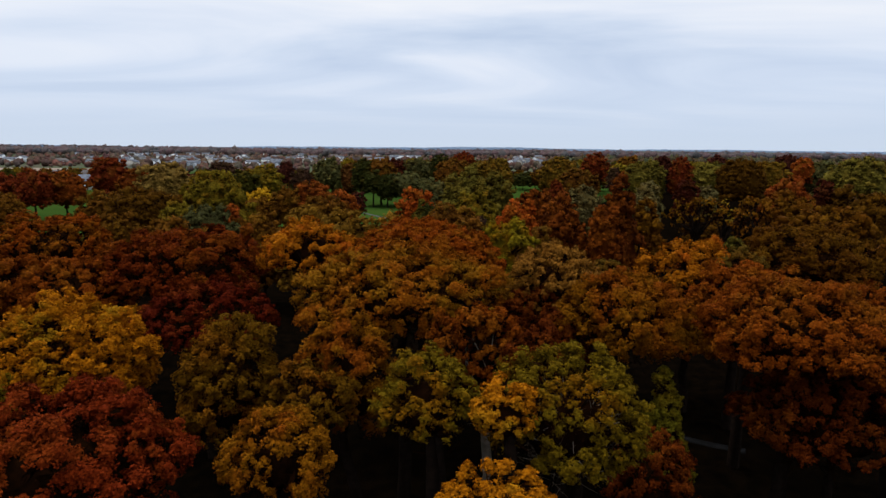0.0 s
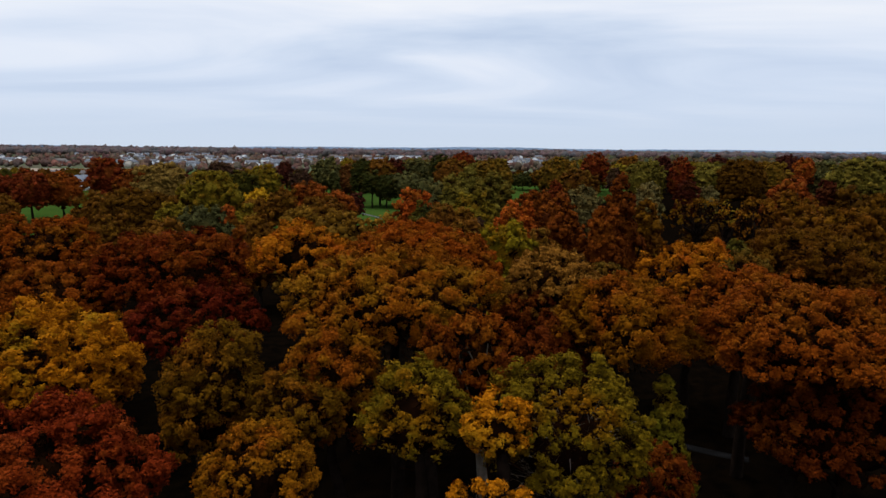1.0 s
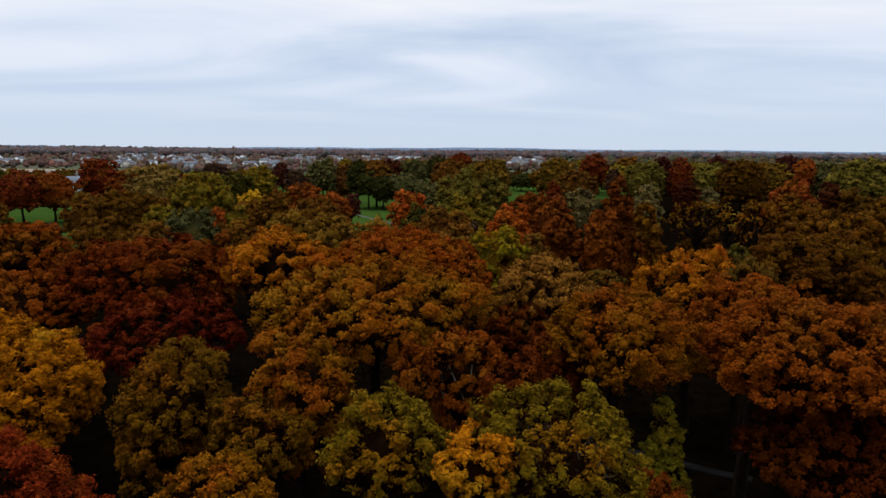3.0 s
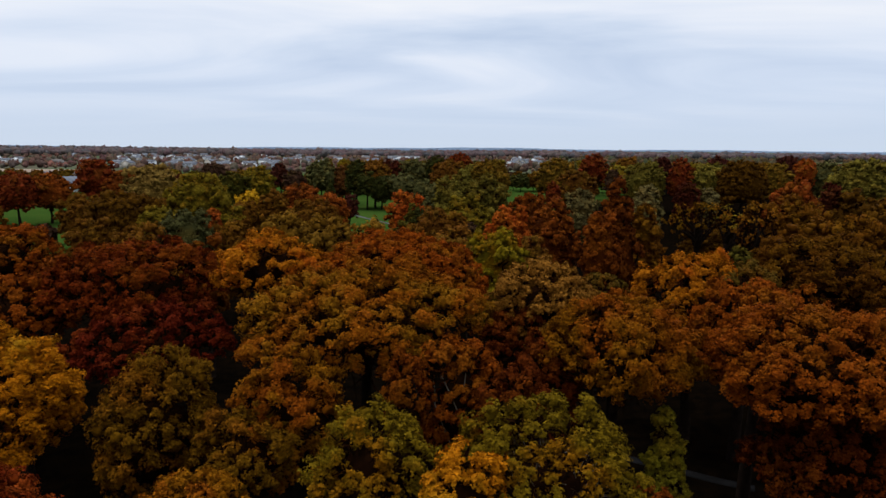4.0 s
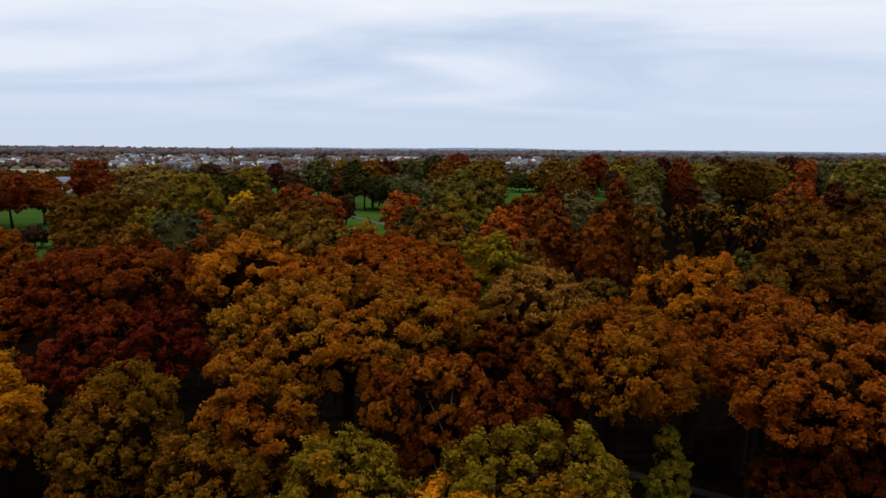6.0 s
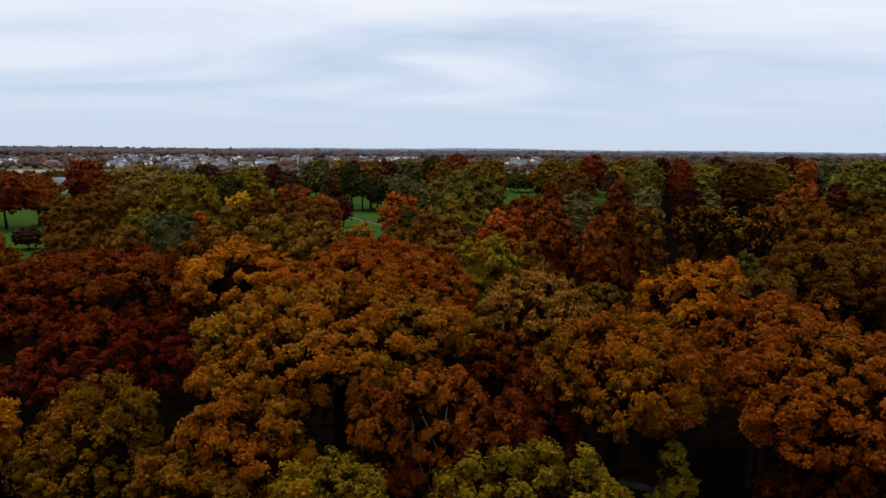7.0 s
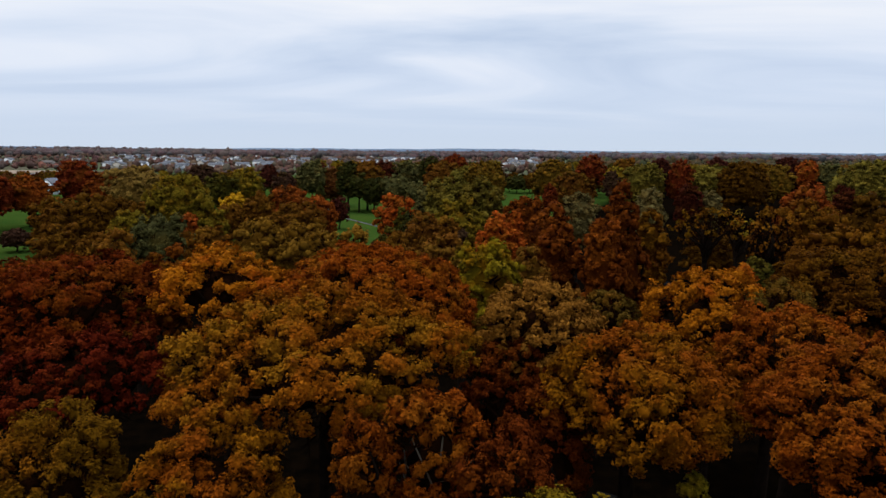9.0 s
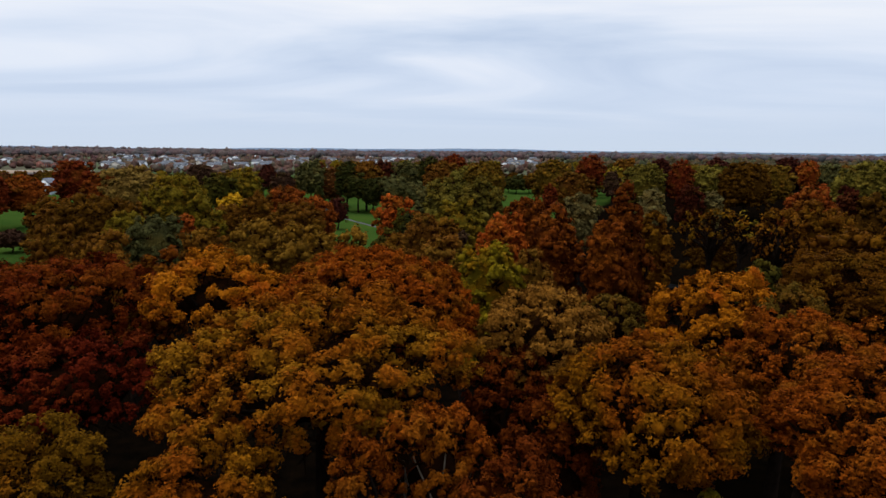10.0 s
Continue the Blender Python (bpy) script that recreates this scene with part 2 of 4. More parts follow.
def leaf_cards(rng, place, normal, size):
    """Leaves, one small bent triangle each, standing at place and facing about along normal."""
    n = len(place)
    t = unit(np.cross(normal, rng.normal(size=(n, 3))))
    b = np.cross(normal, t)
    s = size * rng.uniform(0.6, 1.4, (n, 1))
    w = s * rng.uniform(0.6, 1.0, (n, 1))
    bend = normal * s * rng.uniform(-0.35, 0.15, (n, 1))
    out = np.stack([place - t * s * 0.5, place + b * w * 0.6 + t * s * rng.uniform(-0.2, 0.4, (n, 1)), place + t * s * 0.45 - b * w * 0.45 + bend], axis=1)
    return out.reshape(-1, 3)


def crown_lobes(rng, r, depth, lobe, shape, gap, taper, low):
    """Boughs over the outside of a crown: centres and radii."""
    count = int((1.0 - low) * 5.0 * (r / lobe) * (0.5 * r + 0.5 * depth) / lobe) + 6
    pts, where, sizes = [], np.zeros((count, 3)), np.zeros(count)
    wob = rng.uniform(0, 6.28, 4)
    for _ in range(count * 14):
        z = rng.uniform(low, 1.0)
        a = rng.uniform(0, 6.2832)
        if shape == "cone":
            rad = max(0.05, (1 - z) / 1.6) ** 0.8
        elif shape == "oval":
            rad = math.sqrt(max(0.0, 1 - abs(z) ** 2.4)) * 0.95
        else:
            rad = math.sqrt(max(0.0, 1 - max(z, 0) ** 2.8)) * (1 - taper * max(0.0, -z))
        swell = 1 + 0.07 * math.sin(2 * a + wob[0]) + 0.07 * math.sin(3 * a + wob[1] - 2 * z) + 0.06 * math.sin(5 * a + wob[2] + 3 * z)
        swell *= rng.uniform(0.88, 1.03)
        p = np.array([math.cos(a) * rad * r * swell, math.sin(a) * rad * r * swell, z * depth * (1 + 0.06 * math.sin(2 * a + wob[3]) * (1 - abs(z))) * rng.uniform(0.9, 1.0)])
        size = lobe * rng.uniform(0.5, 1.6)
        k = len(pts)
        if k < count and (k == 0 or np.all(np.sum((where[:k] - p) ** 2, axis=1) > (gap * (sizes[:k] + size)) ** 2)):
            where[k], sizes[k] = p, size
            pts.append((p, size))
    return pts


def crown_geometry(rng, r, depth, lobe, leaf, cover, shape, tall, hull, gap, taper, low, tufts, sprigs, solid, ragged, full):
    """Boughs round a crown, each a heap of leafy tufts: a dense lumpy heart to each tuft, with single leaves all over it."""
    lobes = crown_lobes(rng, r - lobe * 0.6, depth - lobe * 0.5 * tall, lobe, shape, gap, taper, low)
    verts, tris, base = [], [], 0
    dark, dark_tris, dark_base = [], [], 0
    flat = np.array([1, 1, tall])

    def lumps(centre, radius, shape_of, rough):
        nonlocal base
        iv, it = shape_of
        k, n = len(centre), len(iv)
        v = iv[None] * (1 + rng.normal(0, rough, (k, n, 1))) * radius[:, None, None] * flat + centre[:, None]
        verts.append(v.reshape(-1, 3))
        tris.append((it[None] + (np.arange(k) * n)[:, None, None] + base).reshape(-1, 3))
        base += k * n

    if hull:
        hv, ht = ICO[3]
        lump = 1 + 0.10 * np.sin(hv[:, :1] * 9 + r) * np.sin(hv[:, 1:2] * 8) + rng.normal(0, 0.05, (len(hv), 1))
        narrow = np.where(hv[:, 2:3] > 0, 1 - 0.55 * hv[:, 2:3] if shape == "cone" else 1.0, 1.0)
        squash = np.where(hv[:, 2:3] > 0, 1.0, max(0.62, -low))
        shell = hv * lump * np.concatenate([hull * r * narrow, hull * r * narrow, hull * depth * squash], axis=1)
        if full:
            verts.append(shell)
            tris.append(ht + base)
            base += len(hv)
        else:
            # near-black leafless shell: painted shade for the hollow of the crown
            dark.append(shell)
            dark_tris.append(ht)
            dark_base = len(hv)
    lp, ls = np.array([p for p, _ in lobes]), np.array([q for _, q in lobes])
    # a bristling heart of twigs to each bough, its near-black colour painted shade
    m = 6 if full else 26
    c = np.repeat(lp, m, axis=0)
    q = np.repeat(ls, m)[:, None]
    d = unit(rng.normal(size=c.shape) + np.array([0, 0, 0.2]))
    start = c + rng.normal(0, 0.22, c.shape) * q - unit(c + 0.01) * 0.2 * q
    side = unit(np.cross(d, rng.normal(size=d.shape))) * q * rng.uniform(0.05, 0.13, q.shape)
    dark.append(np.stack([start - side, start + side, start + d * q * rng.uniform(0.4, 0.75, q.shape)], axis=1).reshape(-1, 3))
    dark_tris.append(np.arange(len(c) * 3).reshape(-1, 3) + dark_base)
    # tufts stand over the upper and outer side of each bough
    away = np.repeat(unit(lp * np.array([1, 1, 0.6])), tufts, axis=0)
    s = np.repeat(ls, tufts)
    dk = unit(rng.normal(size=away.shape) + 0.55 * away + np.array([0, 0, 0.5]))
    rk = s * rng.uniform(0.30, 0.50, len(s))
    ck = np.repeat(lp, tufts, axis=0) + dk * (s * rng.uniform(0.5, 0.82, len(s)))[:, None] * flat
    if ragged:
        ck[:, 2] += s * ragged * rng.random(len(s)) ** 2
    if solid:
        lumps(ck, rk * solid, ICO[1], 0.3)
    # sprigs on each tuft, and the leaves on them
    i = np.repeat(np.arange(len(ck)), sprigs)
    ds = unit(rng.normal(size=(len(i), 3)) + 0.5 * dk[i] + np.array([0, 0, 0.55]))
    rs = rk[i] * rng.uniform(0.28, 0.50, len(i))
    cs = ck[i] + ds * (rk[i] * rng.uniform(0.55, 0.9, len(i)))[:, None] * flat
    area = 0.33 * leaf * leaf
    i = np.repeat(np.arange(len(cs)), np.maximum(3, cover * 7.0 * rs * rs / area + rng.random(len(cs))).astype(int))
    d = unit(rng.normal(size=(len(i), 3)) + 0.5 * ds[i] + np.array([0, 0, 0.35]))
    place = cs[i] + d * (rs[i] * rng.uniform(0.65, 1.35, len(i)))[:, None] * flat
    normal = unit(0.5 * d + 0.4 * ds[i] + 0.7 * dk[i // sprigs] + rng.normal(0, 0.42, d.shape))
    cards = [leaf_cards(rng, place, normal, leaf)]
    if full:
        # leaves all over the body of the crown too
        pick = ht[rng.integers(0, len(ht), int(cover * 11.0 * hull * hull * r * (0.5 * r + 0.5 * depth) / area))]
        weigh = rng.dirichlet((1.0, 1.0, 1.0), len(pick))[:, :, None]
        place = (shell[pick] * weigh).sum(axis=1) * rng.uniform(0.99, 1.08, (len(pick), 1))
        cards.append(leaf_cards(rng, place, unit(unit(place) + rng.normal(0, 0.35, place.shape) + np.array([0, 0, 0.2])), leaf))
    cards = np.concatenate(cards)
    high = np.percentile(cards[:, 2], 99.6)
    wide = np.percentile(np.hypot(cards[:, 0], cards[:, 1]), 93)
    fitted = np.array([r / wide, r / wide, depth / high])
    lobes = [(p * fitted, q) for p, q in lobes]
    leaves = np.arange(len(cards)).reshape(-1, 3) + base
    verts = np.concatenate(verts + [cards]) * fitted
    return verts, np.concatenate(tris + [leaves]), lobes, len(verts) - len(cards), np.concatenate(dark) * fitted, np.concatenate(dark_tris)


def tubes(paths, sides=6):
    """Tapered tubes: each path is a list of (place, radius)."""
    verts, quads, base = [], [], 0
    ring = np.arange(sides) * 2 * math.pi / sides
    for path in paths:
        pts = np.array([p for p, _ in path], dtype=float)
        way = unit(np.gradient(pts, axis=0))
        for p, w, (_, rad) in zip(pts, way, path):
            side = unit(np.cross(w, np.array([0.31, 0.93, 0.2])))
            up = np.cross(w, side)
            verts.append(p + rad * (np.cos(ring)[:, None] * side + np.sin(ring)[:, None] * up))
        for k in range(len(path) - 1):
            for j in range(sides):
                a, b = base + k * sides + j, base + k * sides + (j + 1) % sides
                quads.append((a, b, b + sides, a + sides))
        base += len(path) * sides
    return np.concatenate(verts), [np.array(quads)]


def limb(rng, a, b, r0, r1, steps=5, sag=0.12):
    a, b = np.asarray(a, float), np.asarray(b, float)
    length = np.linalg.norm(b - a)
    bow = rng.normal(0, sag * length, 3) * np.array([1, 1, 0.4]) + np.array([0, 0, 0.03 * length])
    out = []
    for k in range(steps):
        t = k / (steps - 1)
        out.append((a + (b - a) * t + bow * math.sin(math.pi * t) + rng.normal(0, 0.015 * length, 3) * (0 < t < 1), r0 + (r1 - r0) * t))
    return out


SEED = [100]


def tree(x, y, top, r, mat, label, lobe=1.25, leaf=0.24, cover=0.8, shape="dome", deep=None, limbs=8, bark=None, group="park trees", turn=0.0, tall=1.0, hull=0.55, twigs=20, twig_width=0.05, gap=0.67, taper=0.5, low=-0.4, tufts=8, sprigs=7, solid=0.58, ragged=0.0, full=False, stout=0.42, twig=None):
    """A tree with its base at (x, y, 0): a trunk with limbs, and a crown of leafy boughs."""
    SEED[0] += 1
    rng = np.random.default_rng(SEED[0])
    depth = deep or min(0.48 * top, 0.8 * r + 1.8)
    mid = top - depth
    thing = new("tree")
    thing.matrix_basis = pose(x, y, 0, 0, 0, turn)
    verts, faces, lobes, inside, dark, dark_faces = crown_geometry(rng, r, depth, lobe, leaf, cover, shape, tall, hull, gap, taper, low, tufts, sprigs, solid, ragged, full)
    verts = verts + np.array([0, 0, mid])
    crown = mesh_object("crown", verts, [faces], mat, thing)
    # the leafy hearts are rounded, the single leaves flat
    crown.data.polygons.foreach_set("use_smooth", faces[:, 0] < inside)
    # the twigs and the shell of painted shade make one mesh
    tagged(mesh_object("twig_spray", dark + np.array([0, 0, mid]), [dark_faces], TWIG_SHADE, thing), kind="stuff")
    fork = np.array([rng.normal(0, 0.2), rng.normal(0, 0.2), max(1.5, mid - 0.75 * depth)])
    girth = 0.018 * top + 0.06
    paths = [limb(rng, (0, 0, -0.2), fork, girth * 1.35, girth * 0.8, 4, 0.02)]
    head = np.array([0, 0, mid + 0.35 * depth])
    paths.append(limb(rng, fork, head, girth * 0.8, girth * 0.25, 5, 0.05))
    for p, s in sorted(lobes, key=lambda q: rng.random())[:limbs]:
        start = fork + (head - fork) * rng.uniform(0.0, 0.6)
        paths.append(limb(rng, start, p * 0.86 + np.array([0, 0, mid]), girth * stout, 0.03, 5))
    # fine dark twigs inside the crown
    n = int(twigs * r * r)
    if n:
        d = unit(rng.normal(size=(n, 3)))
        root = d * np.array([r, r, depth * 0.85]) * rng.uniform(0.15, 0.72, (n, 1)) + np.array([0, 0, mid - 0.08 * depth])
        way = unit(d * np.array([1, 1, 0.5]) + np.array([0, 0, 0.5]) + rng.normal(0, 0.45, d.shape))
        long = rng.uniform(0.7, 1.9, (n, 1)) * (0.5 + r / 12)
        side = unit(np.cross(way, rng.normal(size=(n, 3)))) * twig_width * rng.uniform(0.6, 1.4, (n, 1))
        tw = np.stack([root - side, root + side, root + way * long], axis=1).reshape(-1, 3)
        tagged(mesh_object("twig_mass", tw, [np.arange(len(tw)).reshape(-1, 3)], twig or TWIG_SHADE, thing), kind="stuff")
    v, f = tubes(paths)
    mesh_object("trunk", v, f, bark or BARK, thing, smooth=True)
    return tagged(thing, label, "tree", group)


# ---- ground ----
def ground_material():
    m, nodes, links, bsdf = material("ground")
    co = nodes.new("ShaderNodeTexCoord")
    sep = nodes.new("ShaderNodeSeparateXYZ")
    links.new(co.outputs["Object"], sep.inputs[0])
    # litter near black: the shade under the trees is put into its colour
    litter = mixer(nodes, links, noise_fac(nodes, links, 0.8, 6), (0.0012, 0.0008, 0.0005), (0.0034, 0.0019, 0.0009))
    grass = mixer(nodes, links, noise_fac(nodes, links, 0.06, 5), (0.017, 0.040, 0.006), (0.026, 0.049, 0.007))
    grass = mixer(nodes, links, noise_fac(nodes, links, 1.5, 5, 0.5, 0.75), grass, (0.040, 0.044, 0.010))
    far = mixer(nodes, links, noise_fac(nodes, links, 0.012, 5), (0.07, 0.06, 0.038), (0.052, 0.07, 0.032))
    def band(lo, hi, source=None):
        r = nodes.new("ShaderNodeMapRange")
        r.inputs["From Min"].default_value, r.inputs["From Max"].default_value = lo, hi
        links.new(source or sep.outputs[1], r.inputs["Value"])
        return r.outputs["Result"]
    # the wood's edge, with its near-black painted shade, runs farther off to the right
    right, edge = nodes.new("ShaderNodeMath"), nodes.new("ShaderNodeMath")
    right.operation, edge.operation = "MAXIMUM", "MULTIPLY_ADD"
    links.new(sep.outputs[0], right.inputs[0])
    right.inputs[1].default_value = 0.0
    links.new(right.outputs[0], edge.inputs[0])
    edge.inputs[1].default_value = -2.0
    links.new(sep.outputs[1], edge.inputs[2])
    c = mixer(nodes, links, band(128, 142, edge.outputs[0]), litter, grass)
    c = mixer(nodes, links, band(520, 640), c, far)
    links.new(c, bsdf.inputs["Base Color"])
    bsdf.inputs["Roughness"].default_value = 0.95
    bsdf.inputs["Specular IOR Level"].default_value = 0.0
    bp = nodes.new("ShaderNodeBump")
    bp.inputs["Strength"].default_value, bp.inputs["Distance"].default_value = 0.5, 0.1
    links.new(noise_fac(nodes, links, 5.0, 6, 0.2, 0.8), bp.inputs["Height"])
    links.new(bp.outputs[0], bsdf.inputs["Normal"])
    return m


def terrain(x, y):
    """The height of the land: level near by, gently rolling far off."""
    rad = np.hypot(x, y)
    rise = np.clip((rad - 900) / 3000, 0, 1)
    return rise * (1 + 8 * np.sin(x * 0.0016 + 2.2) * np.sin(y * 0.0011 + 0.4))


def ground_sheet():
    n = 60
    t = np.linspace(-1, 1, n)
    g = np.sign(t) * np.abs(t) ** 2.2 * 4800
    gx, gy = np.meshgrid(g, g)
    gz = terrain(gx, gy)
    v = np.stack([gx, gy, gz], axis=-1).reshape(-1, 3)
    i = np.arange(n * n).reshape(n, n)
    f = np.stack([i[:-1, :-1], i[:-1, 1:], i[1:, 1:], i[1:, :-1]], axis=-1).reshape(-1, 4)
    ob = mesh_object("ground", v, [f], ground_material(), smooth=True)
    return tagged(ob, "ground of leaf litter with painted-in shade under the trees and mown green lawn beyond", "ground", kind="structure")


ground_sheet()

# ---- the near wood ----
NEAR = "trees of the near wood"


def near(x, y, top, r, mat, label, lobe=1.0, **more):
    opts = dict(leaf=0.073 + 0.002 * y, cover=0.62, group=NEAR, solid=0.45, low=-0.12, deep=0.4 * r + 1.4)
    opts.update(more)
    return tree(x, y, top, r, mat, label, 0.85 * lobe, **opts)


near(-13.8, 20.2, 15.5, 4.5, NEAR_RUST, "rust-red broad tree with a dense rounded crown", 1.0, gap=0.58, deep=3.8, low=-0.25)
near(-21.9, 33.5, 15.6, 4.9, NEAR_YELLOW, "bright golden-yellow tree with ragged upright sprays", 0.95, deep=5.4, low=-0.25, ragged=1.6, tall=1.15, gap=0.56, cover=0.7)
near(-23.5, 29.0, 12.5, 2.2, NEAR_GREEN, "small yellow-green tree beside the golden one", 0.8)
near(-11.8, 32.5, 14.5, 2.9, NEAR_OLIVE, "olive-brown tree with a lumpy rounded crown", 1.0, deep=4.6, low=-0.45, taper=0.1)
near(-4.8, 30.4, 15.7, 2.7, NEAR_AMBER, "olive and amber tree with a lumpy crown", 1.0, deep=4.2, low=-0.4)
near(-6.2, 28.5, 13.8, 2.4, NEAR_OLIVE, "olive-brown tree, lower than its neighbours", 0.9)
near(-6.9, 24.2, 13.1, 2.6, NEAR_AMBER, "golden-brown tree with a domed crown", 0.85)
near(-0.5, 24.2, 15.9, 2.2, NEAR_GREEN, "yellow-green tree just turning colour", 0.7, deep=2.9, low=-0.15, ragged=0.9, solid=0.4, cover=0.5)
near(5.4, 24.8, 15.6, 3.4, NEAR_GREEN, "yellow-green tree with bare twigs showing in its flank", 0.8, ragged=0.8, solid=0.4, cover=0.5, limbs=16, stout=0.2, twigs=70, twig_width=0.014, twig=PALEBARK, deep=3.6, low=-0.3)
near(2.5, 22.4, 15.2, 1.35, NEAR_YELLOW, "yellow bough beside a green tree", 0.6, twigs=20, deep=1.7, low=-0.2)
near(2.0, 20.0, 12.9, 2.2, NEAR_YELLOW, "small yellow tree between two green ones", 0.7, deep=1.9, low=0.0, ragged=0.3)
near(13.2, 34, 11.3, 1.7, NEAR_DEEP, "slender green tree in a shaded gap", lobe=0.55, shape="cone", deep=4.6, low=-0.6, gap=0.46)
near(-2.5, 38.0, 18.1, 6.3, NEAR_GOLDOAK, "great orange-brown oak with cauliflower clumps of leaves", 1.15, deep=3.8, low=-0.12)
near(-10.4, 47.5, 18.4, 4.1, NEAR_GOLD, "golden tree with an amber top", 1.2)
near(-1.6, 49.0, 18.1, 6.9, NEAR_ORANGE, "broad orange tree with a smooth domed top", 0.95, gap=0.58)
near(8.4, 45.6, 16.9, 3.4, NEAR_BEIGE, "pale beige-leaved tree thinning to dark red below", 0.9, deep=4.2, low=-0.3, gap=0.58)
wide_oak = near(11.2, 36.2, 16.6, 4.2, NEAR_AMBER, "golden-brown oak with a wide crown", 1.0, deep=3.4, gap=0.58)
near(19.6, 32.4, 17.1, 5.3, NEAR_BROWN, "orange-brown oak with a wide crown over a dark gap", 1.0, deep=3.5, gap=0.58)
near(21.0, 31.5, 12.6, 4.6, NEAR_RUSSET, "low red-brown tree in the shade of an oak", 1.0, deep=3.6)
near(28.2, 32.0, 12.0, 4.2, NEAR_RUSSET, "low red-brown tree beside another under an oak", 1.0, deep=3.6)
full_oak = near(28.0, 35.0, 16.4, 5.2, NEAR_BROWN, "brown oak with a full crown", 1.1)
near(22.3, 53.5, 16.2, 5.2, NEAR_GOLD, "bright orange-gold tree with a ragged top", 1.1, low=-0.75, deep=6)
near(15.6, 57.0, 13.6, 2.6, NEAR_MOSS, "small moss-green tree among oaks", 0.9)
near(24.8, 50, 16.1, 2.3, NEAR_MOSS, "olive tree behind an orange one", 1.0)
near(33.0, 54.5, 17.4, 6.0, EARTH, "dull brown oak with a broad crown", 1.2)
near(-21.9, 50.5, 17.1, 6.4, NEAR_RUSTRED, "dark rust-red tree with a broad crown", 1.2)
near(-17.8, 44.5, 14.0, 5.0, NEAR_DARKRED, "deep red tree below a taller one", 1.1)
near(-28.5, 46.5, 15.4, 4.4, NEAR_BROWN, "brown tree beside a dark red one", 1.1)
near(-36.0, 48.0, 15.4, 5.5, NEAR_BROWN, "orange-brown tree behind a golden-yellow one", 1.2)
near(-36.0, 55.0, 17.9, 5.4, NEAR_ORANGE, "orange-brown tree with a domed crown", 1.2)

hind_oak = near(22.4, 43.5, 15.8, 4.2, NEAR_BROWN, "orange-brown oak behind a wider one", 1.1)
near(2.7, 33.5, 15.3, 2.6, NEAR_BROWN, "orange-brown tree below a great oak", 0.95, deep=4.5, low=-0.3, bark=PALEBARK, limbs=12, stout=0.16, twigs=25, twig_width=0.012, twig=PALEBARK)
near(0.1, 30.5, 15.6, 1.2, NEAR_BROWN, "small rust-brown tree under a great oak", 0.8, deep=3.0, low=-0.4)
near(10.4, 28.2, 10.2, 2.3, NEAR_RUSSET, "low red-brown tree in the shade", 0.8, deep=4)
near(5.0, 30.2, 15.2, 1.8, NEAR_RUSSET, "small orange-red tree below the oaks", lobe=0.8, deep=3.5)
near(7.0, 43.5, 13.9, 3.2, NEAR_RUSSET, "dark red tree below a pale beige one", deep=5.5)
near(7.9, 37, 13.8, 1.7, NEAR_RUSSET, "low red-brown tree between two oaks", deep=4.5)

# ---- the trees behind the near wood ----
MID = "trees along the edge of the wood"
def mid(x, y, top, r, mat, label, **more):
    opts = dict(lobe=min(1.8, 0.24 * r + 0.38), leaf=0.25 + 0.0014 * y, cover=0.45, solid=0.7, sprigs=4, tufts=7, hull=0.76, full=True, group=MID, twigs=0, gap=0.60, low=-0.6, taper=0.35, deep=min(0.52 * top, 1.0 * r + 3.0))
    opts.update(more)
    tree(x, y, top, r, mat, label, **opts)


mid(-25.4, 66, 15.1, 2.3, UMBER, "dull brown tree at the edge of the wood")
mid(-22.7, 67, 15.3, 2.4, BROWN, "brown tree at the edge of the wood")
mid(-19.3, 86, 15.8, 4.6, TAN, "brown tree with a pale flat thinning top")
mid(-13.3, 85, 15.4, 4.5, TAN, "low brown tree with pale thinning leaves")
mid(-8.0, 84, 14.9, 3.0, TAN, "low golden-brown tree with pale twigs at its top")
mid(-4.6, 95, 13.5, 2.1, DEEP, "dark green tree beside a scarlet one")
mid(-2.6, 84, 14.4, 2.9, UMBER, "low golden-brown tree at the edge of the wood")
mid(2.7, 78, 15.0, 3.2, PARKBROWN, "golden-brown tree behind an orange one")
mid(0.3, 106, 14.6, 3.5, PARKBROWN, "small ragged brown tree by the wood")
mid(3.8, 104, 14.1, 2.2, UMBER, "small ragged golden tree by the wood")
mid(5.7, 92, 13.7, 1.4, MAUVE, "small mauve-brown tree by the wood")
mid(-43.5, 112, 13.2, 5.5, GREY, "grey-green tree with a soft rounded crown")
mid(-51.5, 118, 13.3, 3.7, MOSS, "low moss-green tree near the lawn")
mid(-40.1, 116, 13.1, 1.7, FLAME, "small orange tree behind a grey-green one")
mid(-26.7, 90, 14.1, 3.7, UMBER, "dull brown tree with a low crown")
mid(-59.9, 112, 11.7, 4.7, UMBER, "golden-brown tree beside the mown lawn")
mid(-45.2, 98, 12.4, 4.3, UMBER, "dull brown spreading tree near the lawn")
mid(-81.5, 150, 13.1, 7.4, UMBER, "dull golden-brown spreading tree by the lawn")
mid(-69.1, 142, 14.1, 7.7, SHADE, "large dull brown tree with a low wide crown")
mid(-56.5, 152, 18.0, 6.9, MOSS, "moss-green tree with a domed crown")
mid(-68.0, 165, 13.1, 4.4, UMBER, "brown tree beside a moss-green one")
mid(-52.9, 178, 12.0, 3.8, SUNNY, "small golden-yellow tree by the lawn", cover=0.8, twigs=4, solid=0.8)
mid(-50.2, 165, 10.3, 5.9, UMBER, "low golden-brown tree below a yellow one")
